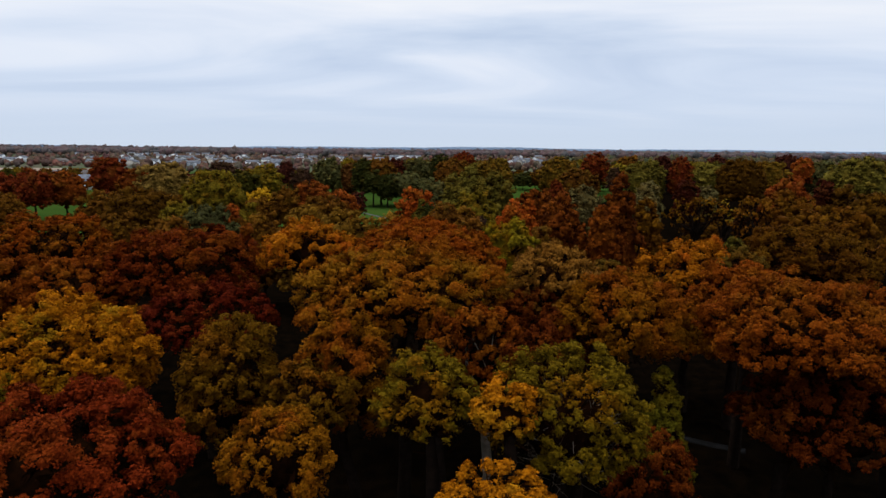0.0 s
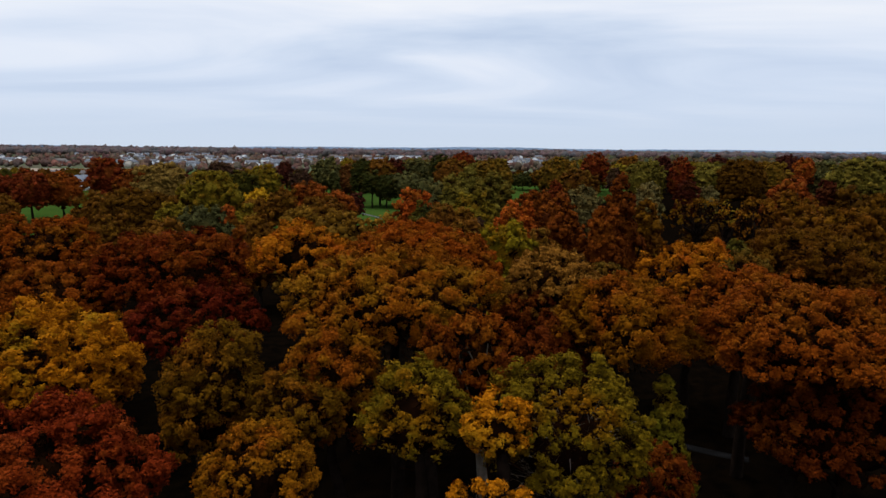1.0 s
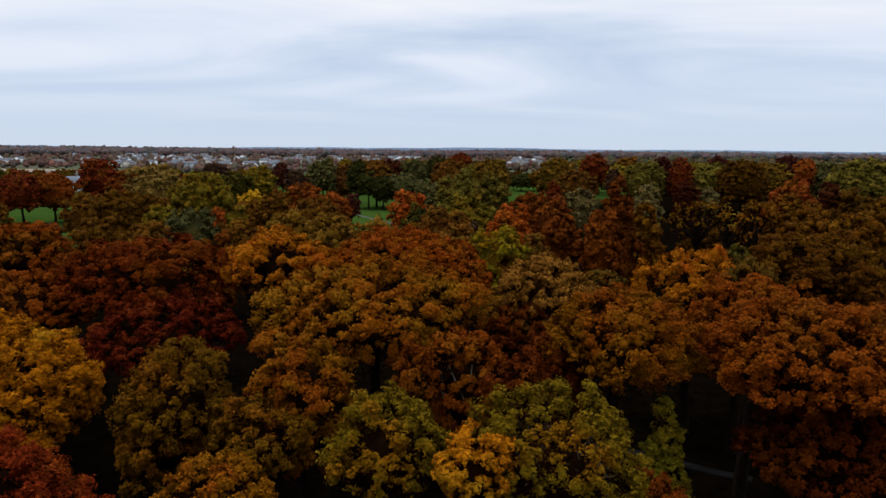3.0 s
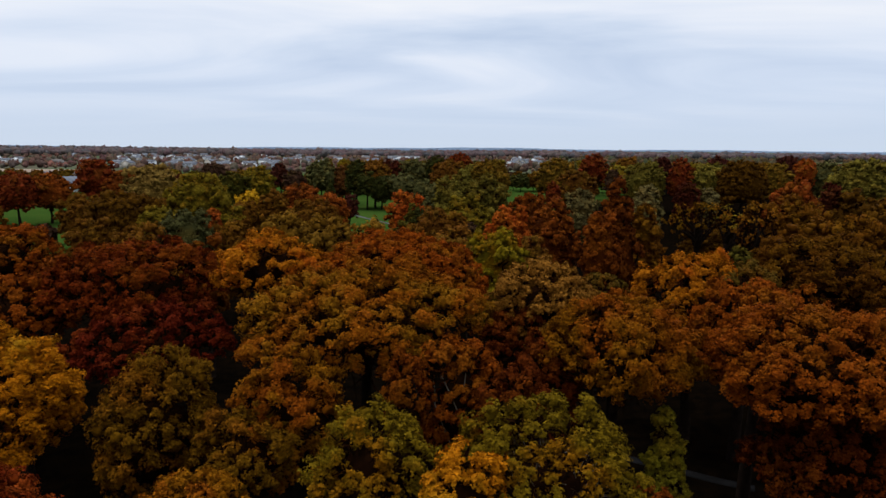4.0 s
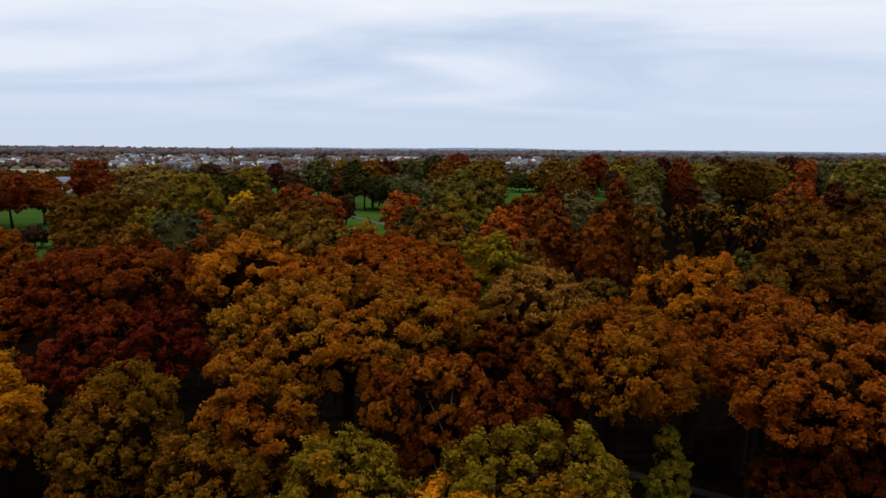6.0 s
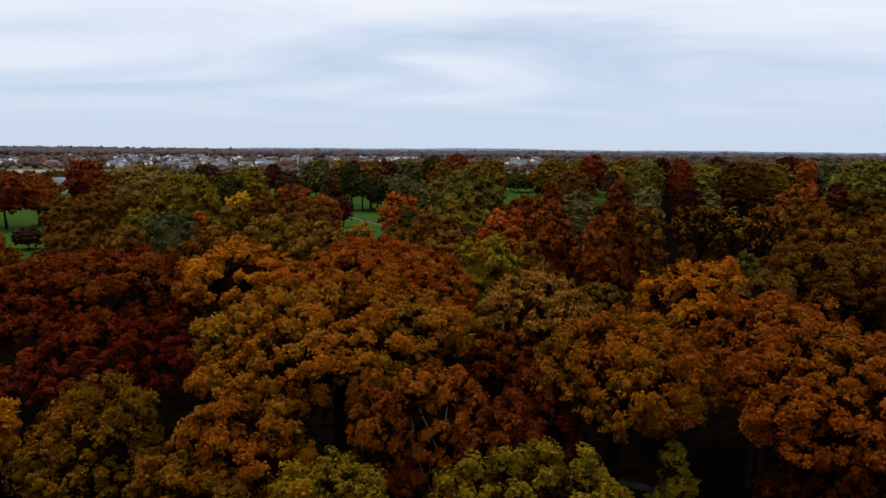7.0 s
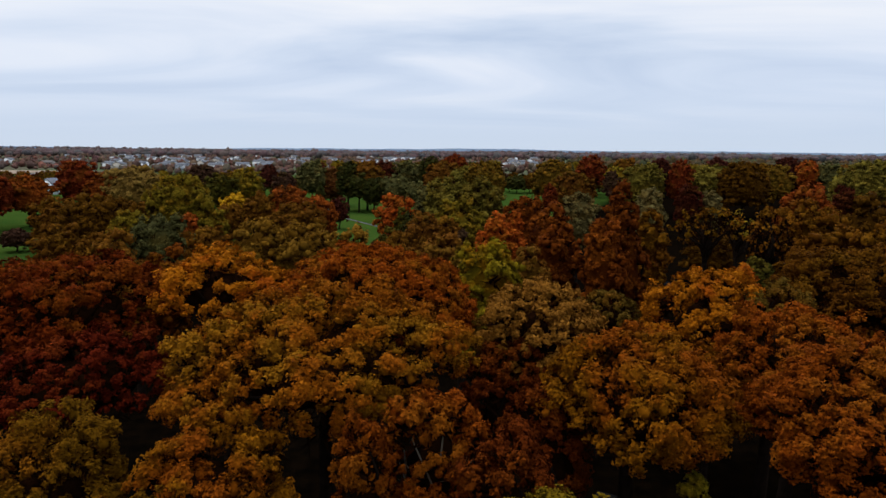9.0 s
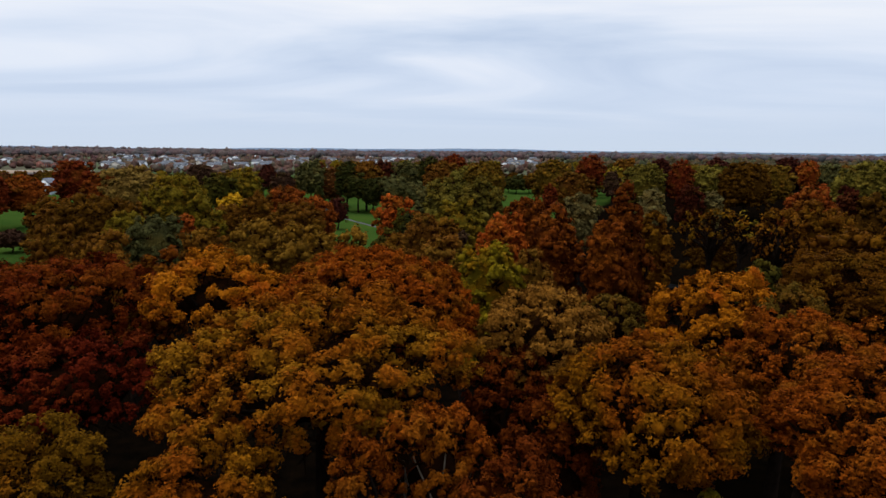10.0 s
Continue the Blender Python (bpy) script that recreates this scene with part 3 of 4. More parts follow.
mid(-49.3, 150, 10.3, 4.5, MOSS, "low moss-green tree near the lawn")
mid(-42.8, 168, 13.2, 4.8, UMBER, "golden-brown tree beside an orange one")
mid(-36.7, 172, 14.5, 6.1, PARKORANGE, "orange-brown tree with a broad crown")
mid(-26.8, 158, 12.8, 4.8, PARKORANGE, "orange-red tree at the edge of the lawn")
mid(-29.9, 150, 12.3, 6.6, UMBER, "golden-brown tree with a low crown by the lawn")
mid(-27.6, 196, 9.6, 3.0, PURPLE, "small round dark red tree on the lawn", low=-0.4)
mid(-5.7, 134, 15.1, 4.0, SCARLET, "red-orange tree on the lawn")
mid(-4.0, 127, 13.3, 1.8, DEEP, "small dark green tree below a red-orange one")
mid(-2.1, 122, 12.6, 2.4, BLACKGREEN, "small dark tree at the edge of the lawn")
mid(4.7, 127, 19.8, 4.9, SAGE, "olive-green tree with a wide smooth crown")
mid(11.3, 131, 18.8, 4.3, SAGE, "olive-green tree with a rounded top")
mid(6.1, 113, 16.2, 4.5, MOSS, "dark moss-green tree below an olive one")
mid(0.5, 150, 15.4, 3.4, GREY, "grey-green tree beside an olive one")
mid(9.5, 79.5, 17.0, 2.8, SCARLET, "bright red-orange tree over the wood")
mid(11.4, 80.5, 17.3, 1.0, SCARLET, "upright red-orange bough beside a scarlet tree")
mid(18.4, 122, 15.8, 5.1, RUSSET, "dull red-brown tree below the open lawn")
mid(37.0, 200, 13.9, 2.3, PARKRED, "small red tree beside the open lawn")
mid(6.6, 59, 17.2, 3.3, GREEN, "yellow-green tree among brown ones", low=-0.3)
mid(5.1, 66, 15.6, 1.6, PARKOLIVE, "golden-olive tree beside a yellow-green one")
mid(11.0, 66, 15.6, 2.0, PARKBROWN, "orange-brown tree beside a yellow-green one")
mid(15.8, 83, 17.9, 4.1, RUSSET, "tall brown oak with sparse red-brown leaves", shape="oval", deep=8)
mid(22.7, 78, 20.5, 2.5, RUSSET, "tall rust-brown tree with fine leaves", shape="oval", deep=10)
mid(19.6, 74, 17.1, 2.3, RUSSET, "dark red-brown tree among the oaks")
mid(28.0, 84, 17.2, 2.3, EARTH, "dull brown tree beside a tall rust-brown one", shape="oval", deep=8)
mid(25.8, 112, 17.4, 3.1, PALE, "pale grey-green tree, half bare")
mid(39.5, 118, 17.8, 2.7, PALE, "pale thin-leaved tree by the lawn")
mid(67.7, 170, 15.5, 3.2, PARKWINE, "dark red-brown tree below a taller one")
mid(74.3, 172, 13.9, 3.1, PALE, "small pale grey-green tree of the park")
mid(37.1, 89, 17.2, 4.4, OLIVE, "half-bare tree with dark crooked limbs and golden leaves at the top", cover=0.3, limbs=40, hull=0.0, full=False, solid=0.0, tufts=4, sprigs=3, twigs=14, twig_width=0.05, gap=0.72, low=0.2, stout=0.8, deep=4.2)
mid(43.7, 94, 16.5, 2.8, MOSS, "half-bare tree with a thin moss-green top", cover=0.3, limbs=40, hull=0.0, full=False, solid=0.0, tufts=4, sprigs=3, twigs=14, twig_width=0.05, gap=0.72, low=0.2, stout=0.8, deep=4.2)
mid(43.4, 85, 17.6, 3.2, EARTH, "half-bare brown tree with dark leaning limbs", cover=0.35, limbs=40, hull=0.0, full=False, solid=0.0, tufts=4, sprigs=3, twigs=14, twig_width=0.05, low=0.0, stout=0.8)
mid(52.5, 92, 17.8, 4.3, EARTH, "broad golden-brown oak with a full crown")
mid(41.1, 69, 17.0, 4.3, EARTH, "broad brown oak with a full crown")
mid(43.8, 66, 17.8, 3.6, EARTH, "red-brown oak with a broad crown")
mid(34.7, 72, 13.7, 1.7, DEEP, "low dark green tree below half-bare ones")
mid(58.7, 104, 19.3, 4.5, FLAME, "orange-red tree over brown oaks")
mid(72.5, 116, 18.4, 2.0, PARKWINE, "small dark red tree beside a large brown oak")
mid(74.7, 112, 17.6, 5.3, SHADE, "large dark olive-brown tree with deep hollows", cover=0.4)
mid(65.3, 90, 17.9, 4.6, SHADE, "brown tree with a low crown")
mid(50.7, 118, 11.2, 4.1, SHADE, "dull brown tree behind half-bare ones")
mid(-39.6, 62, 15.5, 2.8, BROWN, "brown tree behind an orange one")
mid(-103.4, 140, 13.5, 6.8, UMBER, "dull golden-brown tree near the lawn")
mid(-93.5, 120, 13.5, 6.3, EARTH, "brown tree with a full crown near the lawn")

# ---- the park beyond the wood ----
PARK = "trees of the park"


def far(x, y, top, r, mat, label, **more):
    opts = dict(lobe=min(1.9, 0.2 * r + 0.4), leaf=0.8, cover=0.55, group=PARK, limbs=5, hull=0.84, full=True, twigs=0, tall=0.9, tufts=6, sprigs=2, low=-0.65, taper=0.35, solid=0.8, gap=0.64, deep=min(0.5 * top, 0.9 * r + 2.5))
    opts.update(more)
    return tree(x, y, top, r, mat, label, **opts)


far(-124.2, 186, 16.8, 5.4, PARKRED, "red tree with a rounded crown")
far(-121.0, 196, 15.6, 6.4, PARKORANGE, "orange-topped park tree over a mown lawn", deep=7.0, low=-0.5)
far(-116.9, 216, 19.7, 6.3, PARKRED, "tall dark rust-red tree of the park")
far(-107.2, 214, 15.5, 6.5, PARKORANGE, "orange-brown tree beside a red one")
far(-91.0, 202, 18.4, 8.2, STRAW, "pale yellow-green feathery tree", deep=9)
far(-95.2, 152, 5.5, 3.1, MAUVE, "low dull purple-brown bush on the lawn")
far(-67.8, 236, 17.2, 6.5, MOSS, "olive-green tree with a rounded crown")
far(-74.6, 228, 15.4, 6.1, DEEP, "dark olive tree of the park")
far(-102.5, 285, 16.8, 7.1, MAUVE, "dull red-brown tree at the edge of the park")
far(-68.4, 270, 17.4, 3.4, PURPLE, "narrow dark purple tree by the lawn", shape="oval")
far(-57.2, 250, 14.9, 4.2, MAUVE, "small dull brown tree by the lawn")
far(-48.7, 262, 19.3, 6.5, GREY, "grey-green tree with a rounded crown")
far(-42.7, 266, 16.2, 6.2, DULL, "dull olive-brown tree behind a grove")
far(-35.0, 206, 13.9, 1.7, BLACKGREEN, "small dark conifer on the lawn", shape="cone", lobe=0.8)
far(-32.3, 250, 19.2, 4.7, BLACKGREEN, "tall dark green tree in a grove", low=-0.75, deep=7.5, shape="oval")
far(-25.6, 254, 19.2, 7.0, PARKBROWN, "tall golden-brown tree in a grove", low=-0.75, deep=7.5)
far(-27.9, 246, 14.8, 4.8, BLACKGREEN, "dark tree with a bare trunk in a grove", low=-0.75, deep=5.5)
far(-22.1, 245, 13.3, 5.3, BLACKGREEN, "dark green tree with a bare trunk in a grove", low=-0.75, deep=5.5)
far(-14.7, 247, 14.1, 8.0, GREY, "dark grey-green tree in a grove", low=-0.75, deep=6)
far(-6.0, 244, 12.1, 5.7, GREY, "grey-green tree at the edge of a grove")
far(-22.7, 300, 18.6, 7.3, PARKWINE, "dark red-brown tree behind the grove")
far(-12.0, 300, 18.4, 8.6, GREY, "pale grey-green tree behind the grove")
far(-0.5, 282, 20.8, 5.8, BLACKGREEN, "dark green tree rising over its neighbours")
far(9.9, 298, 22.0, 5.6, PARKRED, "dark red tree rising over its neighbours")
far(5.1, 270, 19.3, 8.9, PARKBROWN, "brown tree with a broad crown")
far(21.6, 256, 19.4, 8.2, PARKOLIVE, "olive tree beside the open lawn")
far(14.4, 262, 17.6, 5.6, SAGE, "sage-green tree of the park")
far(48.3, 256, 20.3, 7.8, PARKOLIVE, "olive-gold tree beside the open lawn")
far(50.0, 224, 16.5, 6.8, PARKBROWN, "golden-brown tree with a rounded crown")
far(73.8, 300, 21.8, 6.7, PARKRED, "dark red tree far over the lawn")
far(58.6, 210, 17.6, 2.6, MAUVE, "small pinkish-brown tree of the park")
far(96.0, 320, 20.1, 6.3, PARKBROWN, "brown tree at the far side of the park")
far(117.4, 330, 20.3, 5.6, PURPLE, "dull purple tree at the far side of the park")
far(79.2, 240, 19.3, 7.5, SAGE, "sage-green tree with a wide dome")
far(91.3, 236, 20.7, 4.4, PARKRED, "narrow dark red tree of the park", shape="oval", deep=9)
far(104.7, 246, 18.6, 6.8, SAGE, "yellow-green tree beside a red one")
far(151.4, 340, 20.7, 7.0, PURPLE, "dull purple-brown tree at the far side of the park")
far(112.3, 232, 20.5, 8.3, SHADE, "broad dark olive tree of the park")
far(131.5, 246, 19.2, 6.6, PARKOLIVE, "olive tree with a rounded crown")
far(194.8, 350, 21.2, 6.6, PURPLE, "dark tree at the far side of the park")
far(150.0, 256, 20.9, 4.1, FLAME, "slim orange tree with upright boughs", shape="oval")
far(158.9, 258, 19.8, 7.4, GREY, "broad grey-green tree of the park")
far(128.9, 190, 21.6, 9.4, SAGE, "large olive-green tree with a full crown")
far(126.7, 196, 17.7, 5.6, SAGE, "olive-green tree beside a larger one")
far(45.8, 352, 10.2, 5.4, BLACKGREEN, "dark half-bare tree on the far lawn")
far(54.3, 358, 10.3, 5.2, SHADE, "dark brown half-bare tree on the far lawn")
far(43.6, 366, 8.9, 4.0, DEEP, "small dark tree on the far lawn")
far(-138.8, 190, 16.2, 7.6, PARKRED, "dull red tree beside a brighter one")
far(-155.5, 195, 16.3, 8.6, PARKBROWN, "brown tree of the park")
far(58.5, 470, 7.5, 3.8, SHADE, "small dark tree before the far houses")
far(63.7, 455, 6.8, 4.1, BLACKGREEN, "small dark green tree before the far houses")
far(74.1, 480, 7.2, 4.3, PURPLE, "small dark purple tree before the far houses")
far(77.2, 462, 7.0, 3.8, SHADE, "small dark brown tree before the far houses")
far(54.3, 490, 6.2, 4.4, MAUVE, "small mauve-brown tree before the far houses")
far(55.9, 420, 7.0, 3.0, BLACKGREEN, "low dark tree on the far lawn")
far(68.9, 425, 6.9, 3.5, SHADE, "low brown tree on the far lawn")

# more trees of the park, sown between those above
kinds = [far(-400 - 20 * k, -300, h, r, m, lab, shape=s, lobe=2.9, leaf=1.2, cover=0.5, limbs=3, tufts=4, sprigs=2, gap=0.7) for k, (h, r, m, lab, s) in enumerate([
    (16.5, 7.5, SHADE, "dark brown tree of the park", "dome"), (17.5, 7.0, PARKOLIVE, "olive autumn tree of the park", "dome"),
    (15.5, 7.0, DULL, "dull brown tree of the park", "dome"), (18.0, 6.0, MOSS, "moss-green tree of the park", "oval"),
    (16.0, 7.5, GREY, "grey-green tree of the park", "dome"), (15.5, 6.0, PARKWINE, "dark red tree of the park", "dome"),
    (16.5, 7.0, PARKBROWN, "russet-brown tree of the park", "dome"), (17.0, 7.0, DEEP, "dark green tree of the park", "oval"),
])]
rng = np.random.default_rng(7)
sown = [o.matrix_basis.translation.copy() for o in scene.objects if o.name.startswith("tree")]
tries = 0
made = 0
while made < 190 and tries < 6000:
    tries += 1
    y = rng.uniform(120, 620)
    slope = rng.uniform(-0.80, 0.80)
    x = slope * y
    if (-0.155 < slope < -0.055 and y < 285) or (0.10 < slope < 0.185) or (slope < -0.19 and y < 262) or y < 290:
        continue
    k = int(rng.integers(len(kinds)))
    size = rng.uniform(0.8, 1.12)
    h = 17 * size
    room = 24 - (0.037 if slope < -0.19 else 0.019) * y
    if h > room:
        size = room / 17
        if size < 0.42:
            continue
    if any((v.x - x) ** 2 + (v.y - y) ** 2 < 95 * size for v in sown):
        continue
    c = copy_thing(kinds[k], pose(x, y, 0, 0, 0, rng.uniform(0, 360)))
    c.scale = (size * rng.uniform(0.9, 1.15), size * rng.uniform(0.9, 1.15), size)
    sown.append(c.matrix_basis.translation.copy())
    made += 1
# unseen trees added below and behind the start of the flight, shading the wood
for k in range(26):
    x, y = -38 + 13 * (k % 7) + 3 * math.sin(5 * k), 6 - 15 * (k // 7) + 2.5 * math.sin(3 * k + 1)
    close = abs(x) < 22 and y > -16
    c = copy_thing((wide_oak, full_oak, hind_oak)[k % 3] if close else kinds[k % 3], pose(x, y, 0, 0, 0, 47 * k))
    c.scale = (1.3, 1.3, 0.86) if close and k % 3 != 1 else (1.05, 1.05, 0.86) if close else (0.86, 0.86, 0.84)
    tagged(c, group=NEAR)
for k, o in enumerate(kinds):
    o.matrix_basis = pose(-150 + 42 * k, 330 + 11 * (k % 3), 0, 0, 0, 40 * k) @ Matrix.Scale(0.7 if k < 3 else 0.95, 4)

# ---- the houses beyond the park ----
WHITE = plain("white_siding", (0.80, 0.80, 0.79), (0.72, 0.72, 0.71), 0.5, 0.6)
CREAM = plain("beige_siding", (0.46, 0.41, 0.34), (0.38, 0.34, 0.28), 0.5, 0.6)
GREYSIDE = plain("grey_siding", (0.34, 0.36, 0.38), (0.26, 0.28, 0.30), 0.5, 0.6)
BRICK = plain("red_brick", (0.30, 0.13, 0.09), (0.22, 0.09, 0.07), 0.8, 0.8)
ROOFGREY = plain("grey_shingles", (0.085, 0.088, 0.096), (0.14, 0.142, 0.15), 0.9, 0.9)
ROOFBROWN = plain("brown_shingles", (0.095, 0.078, 0.066), (0.14, 0.115, 0.098), 0.9, 0.9)
GLASS = plain("dark_window_glass", (0.03, 0.035, 0.045), (0.05, 0.055, 0.065), 0.5, 0.15, gloss=0.5)
TRIM = plain("white_trim", (0.75, 0.75, 0.74), (0.66, 0.66, 0.65), 0.8, 0.5)


def box(x0, x1, y0, y1, z0, z1):
    v = [(x, y, z) for z in (z0, z1) for x, y in ((x0, y0), (x1, y0), (x1, y1), (x0, y1))]
    f = [(3, 2, 1, 0), (4, 5, 6, 7), (0, 1, 5, 4), (1, 2, 6, 5), (2, 3, 7, 6), (3, 0, 4, 7)]
    return v, f


def gable_wall(w, d, h, peak):
    a, c = w / 2, d / 2
    v = [(-a, -c, 0), (a, -c, 0), (a, c, 0), (-a, c, 0), (-a, -c, h), (a, -c, h), (a, c, h), (-a, c, h), (-a, 0, peak), (a, 0, peak)]
    quads = [(3, 2, 1, 0), (0, 1, 5, 4), (2, 3, 7, 6), (4, 5, 9, 8), (6, 7, 8, 9), (1, 2, 6, 5), (3, 0, 4, 7)]
    tris = [(5, 6, 9), (7, 4, 8)]
    return v, [quads, tris]


def gable_roof(w, d, h, peak, over=0.5, thick=0.25):
    a, c = w / 2 + over, d / 2 + over
    drop = h - over * (peak - h) / (d / 2)
    v = [(-a, -c, drop + 0.02), (a, -c, drop + 0.02), (a, 0, peak + 0.02), (-a, 0, peak + 0.02), (a, c, drop + 0.02), (-a, c, drop + 0.02)]
    v += [(x, y, z + thick) for x, y, z in v]
    f = [(6, 7, 8, 9), (9, 8, 10, 11), (1, 0, 3, 2), (2, 3, 5, 4), (0, 1, 7, 6), (4, 5, 11, 10), (1, 2, 8, 7), (2, 4, 10, 8), (3, 0, 6, 9), (5, 3, 9, 11)]
    return v, [f]


def house(w, d, h, peak, wall_mat, roof_mat, label, wings=True, floors=2, windows=4, name="house"):
    thing = new(name)
    v, f = gable_wall(w, d, h, peak)
    mesh_object("wall", v, f, wall_mat, thing)
    v, f = gable_roof(w, d, h, peak)
    mesh_object("roof", v, f, roof_mat, thing)
    for fl in range(floors):
        for k in range(windows):
            x = -w / 2 + (k + 0.5) * w / windows
            z = 1.1 + fl * 2.8
            v, f = box(x - 0.6, x + 0.6, -d / 2 - 0.06, -d / 2 + 0.02, z, z + 1.4)
            win = mesh_object("window", v, [f], TRIM, thing)
            v, f = box(x - 0.5, x + 0.5, -d / 2 - 0.09, -d / 2 - 0.064, z + 0.1, z + 1.3)
            mesh_object("pane", v, [f], GLASS, win)
    if wings:
        g = w * 0.35
        v, f = gable_wall(g, d * 0.7, h * 0.75, h * 0.75 + 1.8)
        turn90 = np.array(v)[:, [1, 0, 2]] * np.array([1, 1, 1]) + np.array([w * 0.28, -d / 2 - g * 0.35 + 0.1, 0])
        mesh_object("front_gable", turn90, [[q[::-1] for q in part] for part in f], wall_mat, thing)
        v, f = gable_roof(g, d * 0.7, h * 0.75, h * 0.75 + 1.8, 0.35)
        turn90 = np.array(v)[:, [1, 0, 2]] + np.array([w * 0.28, -d / 2 - g * 0.35 + 0.1, 0])
        mesh_object("gable_roof", turn90, [[q[::-1] for q in part] for part in f], roof_mat, thing)
    return tagged(thing, label, "house", "houses of the suburb")


models = [
    house(14, 9, 5.8, 8.0, WHITE, ROOFGREY, "white two-storey suburban house with a grey roof"),
    house(15, 10, 5.8, 8.2, CREAM, ROOFGREY, "beige two-storey suburban house with a grey roof"),
    house(13, 9, 5.8, 7.9, GREYSIDE, ROOFGREY, "grey two-storey suburban house with a grey roof"),
    house(17, 10, 3.2, 6.2, CREAM, ROOFBROWN, "low beige house with a brown roof", floors=1),
    house(14, 10, 5.8, 8.2, BRICK, ROOFBROWN, "red brick two-storey house with a brown roof"),
]
made = 0
plots = []
rng = np.random.default_rng(11)
tries = 0
while made < 92 and tries < 4000:
    tries += 1
    slope = rng.uniform(-0.78, -0.04) if rng.random() < 0.88 else rng.uniform(0.112, 0.165)
    y = rng.choice([680, 720, 780, 850, 940, 1040, 1160, 1280]) + rng.normal(0, 9)
    if (slope < -0.52 and rng.random() < 0.8) or (slope > 0 and y < 840):
        continue
    x = slope * y
    if any(abs(px - x) < 21 and abs(py - y) < 30 for px, py in plots):
        continue
    k = int(rng.choice(5, p=[0.30, 0.26, 0.20, 0.14, 0.10]))
    c = copy_thing(models[k], pose(x, y, float(terrain(x, y)), 0, 0, rng.choice([0, 90, 180, 270]) + rng.normal(0, 12)))
    plots.append((x, y))
    made += 1
for k, o in enumerate(models):
    o.matrix_basis = pose((820 + 75 * k) * (0.113 + 0.0115 * k), 820 + 75 * k, 0, 0, 0, 60 + 70 * k)

big = house(60, 24, 6.5, 8.0, WHITE, ROOFGREY, "long low white building at the edge of the suburb", wings=False, floors=1, windows=10, name="long_building")
big.matrix_basis = pose(-72, 1180, float(terrain(-72, 1180)), 0, 0, 4)
barn = house(30, 14, 4.2, 6.4, CREAM, ROOFBROWN, "long tan shed with a brown roof", wings=False, floors=1, windows=5, name="shed")
barn.matrix_basis = pose(-262, 430, 0, 0, 0, 15)
white = house(12, 9, 4.5, 8.0, WHITE, ROOFGREY, "white house with a bright gable end", wings=False, floors=1, windows=3, name="house")
white.matrix_basis = pose(-195.0, 330, 0, 0, 0, 75)

field = mesh_object("field", box(-470, -345, 560, 640, -0.2, 0.05)[0], [box(0, 1, 0, 1, 0, 1)[1]], plain("bare_earth", (0.20, 0.14, 0.095), (0.27, 0.19, 0.13), 0.05, 0.95))
tagged(field, "bare tan field at the edge of the suburb", "field", kind="structure")

# ---- the far woods ----
def wood_material(name, colours):
    m, nodes, links, bsdf = material(name)
    geo = nodes.new("ShaderNodeNewGeometry")
    ramp = nodes.new("ShaderNodeValToRGB")
    el = ramp.color_ramp.elements
    for k, c in enumerate(colours[1:-1]):
        el.new((k + 1) / (len(colours) - 1)).color = (*c, 1)
    el[0].color, el[len(el) - 1].color = (*colours[0], 1), (*colours[-1], 1)
    links.new(geo.outputs["Random Per Island"], ramp.inputs[0])
    c = mixer(nodes, links, 0.7, ramp.outputs[0], mixer(nodes, links, noise_fac(nodes, links, 0.5, 4), (0.25, 0.25, 0.25), (0.85, 0.85, 0.85)), "MULTIPLY")
    links.new(c, bsdf.inputs["Base Color"])
    bsdf.inputs["Roughness"].default_value = 0.95
    bsdf.inputs["Specular IOR Level"].default_value = 0.02
    return m


def woods(name, label, count, y0, y1, power, sizes, detail, seed, mat, lift0, stretch=1.0, keep=None):
    """Many small rough crowns, each of a few ragged lumps."""
    rng = np.random.default_rng(seed)
    iv, it = ICO[detail]
    verts, faces, base = [], [], 0
    for k in range(count):
        y = y0 + (y1 - y0) * rng.random() ** power
        x = rng.uniform(-0.85, 0.85) * y
        if keep and not keep(x, y):
            continue
        r = rng.uniform(*sizes)
        h = rng.uniform(0.8, 1.3) * r
        q = iv * (1 + rng.normal(0, 0.24, (len(iv), 1))) * np.array([r * stretch, r, h])
        q = q + np.array([x, y, float(terrain(x, y)) + min(h * 0.9 + lift0, 9.5)])
        verts.append(q)
        faces.append(it + base)
        base += len(q)
    ob = mesh_object(name, np.concatenate(verts), [np.concatenate(faces)], mat)
    return tagged(ob, label, "woods", kind="stuff")


def garden(x, y):
    if any(abs(px - x) < 8 and -11 < py - y < 13 for px, py in plots):
        return False
    if x < -0.50 * y and y < 650:
        return False
    return not (0.10 < x / y < 0.175 and y < 620) and x < 0.19 * y


woods("suburb_trees", "small bare and russet garden trees between the houses", 3900, 540, 1450, 1.0, (1.6, 3.9), 2, 3,
      wood_material("garden_trees", [(0.075, 0.060, 0.050), (0.130, 0.055, 0.038), (0.085, 0.075, 0.052), (0.135, 0.080, 0.046), (0.110, 0.052, 0.046)]), 0.5, keep=garden)
woods("wood_edge", "olive and brown trees along the far edge of the park", 2200, 480, 1500, 1.0, (2.4, 5.2), 2, 6,
      wood_material("wood_edge", [(0.040, 0.044, 0.020), (0.075, 0.045, 0.020), (0.055, 0.060, 0.028), (0.095, 0.050, 0.022), (0.050, 0.050, 0.030)]), 0.5, keep=lambda x, y: x > 0.19 * y)
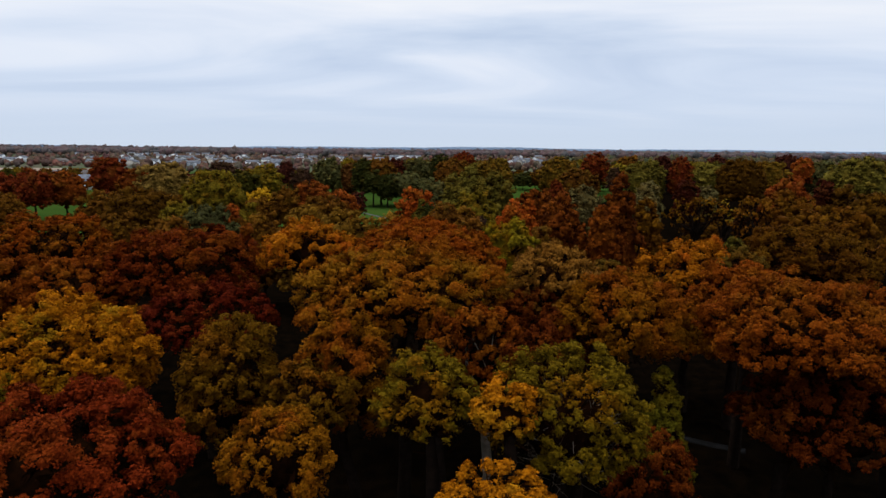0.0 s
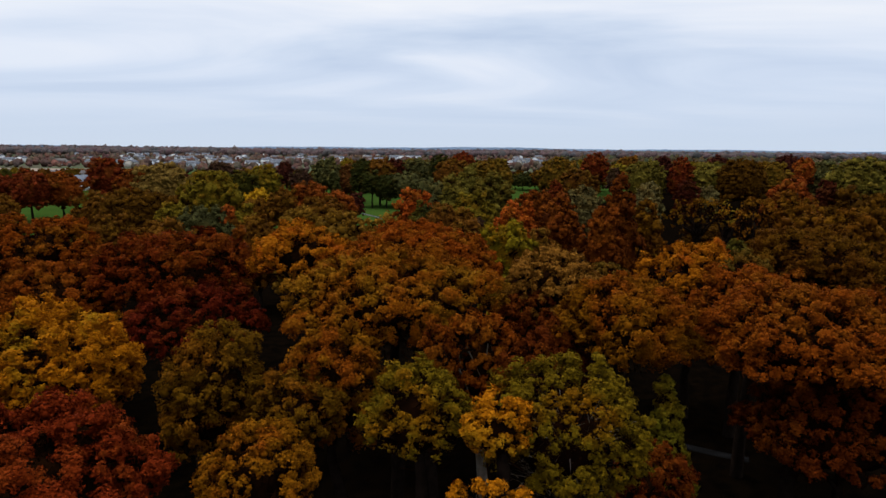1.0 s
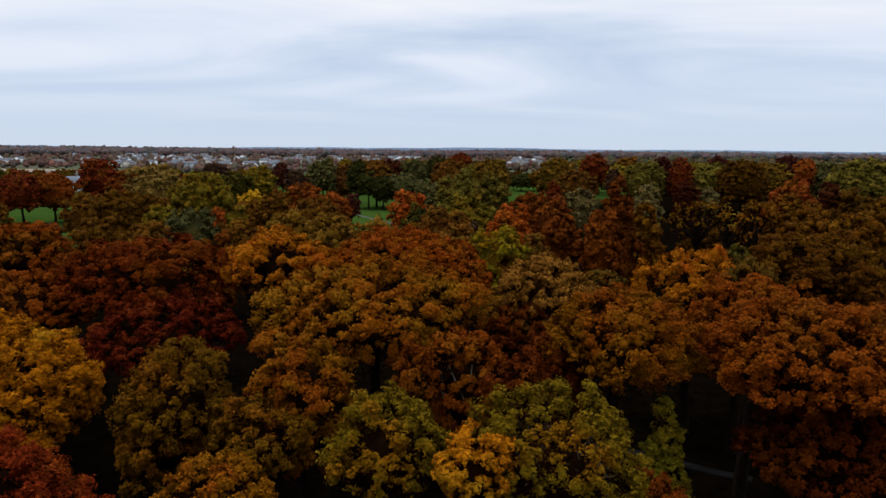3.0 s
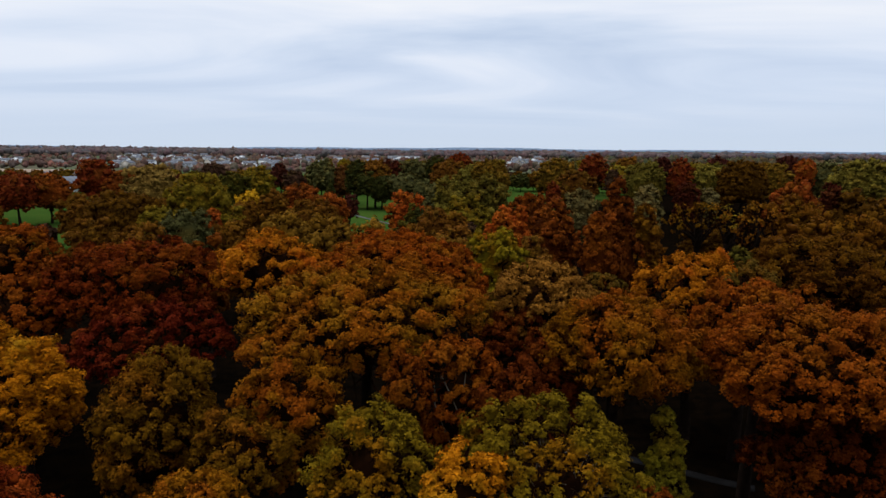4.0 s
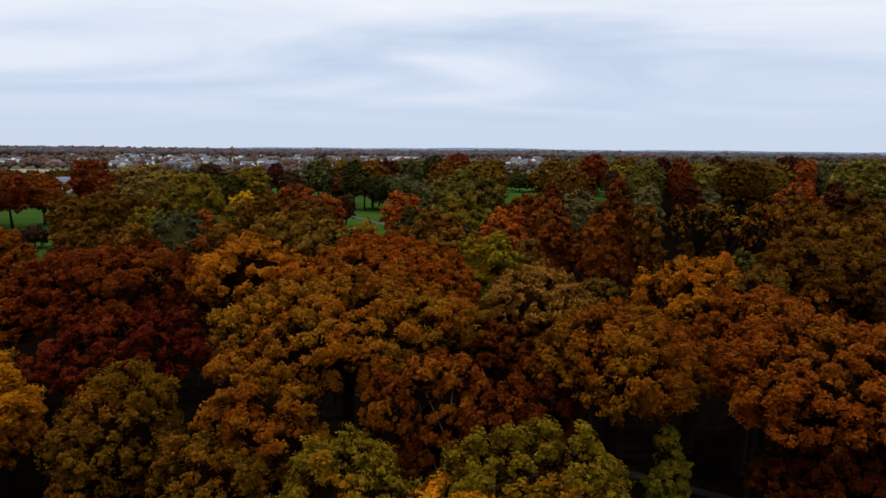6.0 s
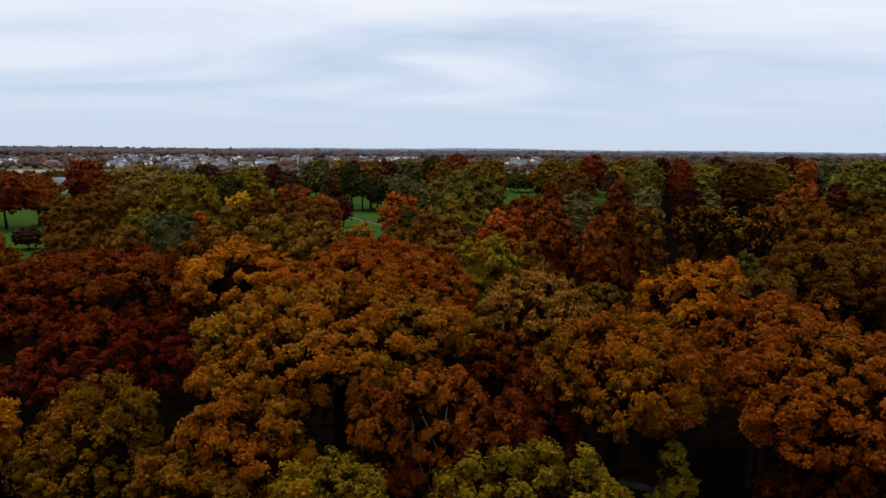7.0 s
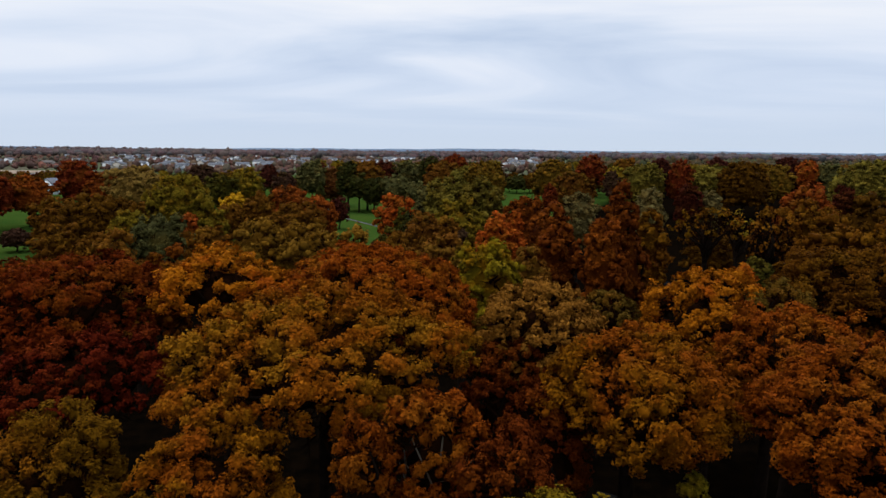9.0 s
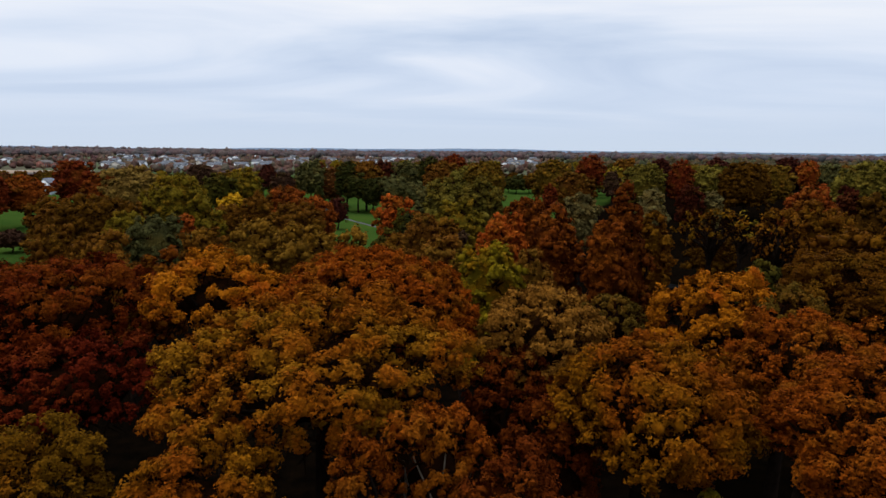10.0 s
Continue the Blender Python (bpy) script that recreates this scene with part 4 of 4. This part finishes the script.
# crown colours greyed against the nearer trees, as painted haze
woods("far_woods", "far woods of brown, grey and russet crowns to the horizon, greyed with painted haze", 4200, 1300, 4300, 1.4, (4.0, 7.5), 1, 4,
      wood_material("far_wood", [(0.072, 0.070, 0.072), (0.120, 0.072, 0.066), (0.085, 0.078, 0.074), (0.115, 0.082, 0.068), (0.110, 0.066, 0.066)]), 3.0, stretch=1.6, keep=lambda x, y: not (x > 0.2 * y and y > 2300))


def ridge():
    n = 260
    a = np.linspace(radians(-46), radians(46), n)
    d = 4500.0
    top = 13 + 4 * np.sin(a * 7 + 1.5) + 3.0 * np.sin(a * 19) + 1.2 * np.sin(a * 61) + np.random.default_rng(5).normal(0, 0.7, n)
    x, y = np.sin(a) * d, np.cos(a) * d
    v = np.concatenate([np.stack([x, y, np.full(n, -20.0)], 1), np.stack([x, y, top + 8], 1), np.stack([x * 1.06, y * 1.06, top + 6], 1)])
    i = np.arange(n - 1)
    f = np.concatenate([np.stack([i, i + 1, i + 1 + n, i + n], 1), np.stack([i + n, i + 1 + n, i + 1 + 2 * n, i + 2 * n], 1)])
    # distance haze is painted into the ridge as a blue-grey base colour
    ob = mesh_object("backdrop", v, [f], plain("ridge_haze_blue", (0.14, 0.19, 0.26), (0.19, 0.25, 0.33), 0.004, 1.0))
    return tagged(ob, "low wooded ridge along the horizon, blue-grey from painted haze", "ridge", kind="structure")


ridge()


# ---- paths ----
ASPHALT = plain("path_asphalt", (0.005, 0.0047, 0.0045), (0.010, 0.0093, 0.009), 0.6, 0.85, 0.3, gloss=0.0)
CONCRETE = plain("path_concrete", (0.055, 0.055, 0.045), (0.085, 0.083, 0.070), 0.6, 0.85, 0.3, gloss=0.0)


def path(points, width, label, high=0.06, mat=ASPHALT):
    """A strip of asphalt with a low edge along a smooth line."""
    pts = np.array(points, dtype=float)
    t = np.linspace(0, len(pts) - 1, 40)
    i = np.clip(t.astype(int), 0, len(pts) - 2)
    f = (t - i)[:, None]
    line = pts[i] * (1 - f) + pts[i + 1] * f
    for _ in range(6):
        line[1:-1] = (line[:-2] + 2 * line[1:-1] + line[2:]) / 4
    way = unit(np.gradient(line, axis=0))
    side = np.stack([way[:, 1], -way[:, 0]], 1) * width / 2
    n = len(line)
    v = []
    for k, z in ((-1.0, -0.05), (-1.0, high), (1.0, high), (1.0, -0.05)):
        v.append(np.concatenate([line + side * k, np.full((n, 1), z)], axis=1))
    i = np.arange(n - 1)
    q = np.concatenate([np.stack([i + a * n, i + 1 + a * n, i + 1 + (a + 1) * n, i + (a + 1) * n], 1) for a in range(3)])
    return tagged(mesh_object("path", np.concatenate(v), [q], mat), label, "path", kind="structure")


path([(14, 51.5), (19, 48.8), (22, 47.0), (24.5, 45.8)], 0.9, "narrow grey asphalt path under the oaks")
path([(42, 128), (46, 119), (52, 112), (62, 106)], 2.6, "pale park path between the trees")
path([(-44, 262), (-34, 232), (-24, 215), (-15, 200), (-6, 180)], 1.4, "curving pale path across the lawn", mat=CONCRETE)
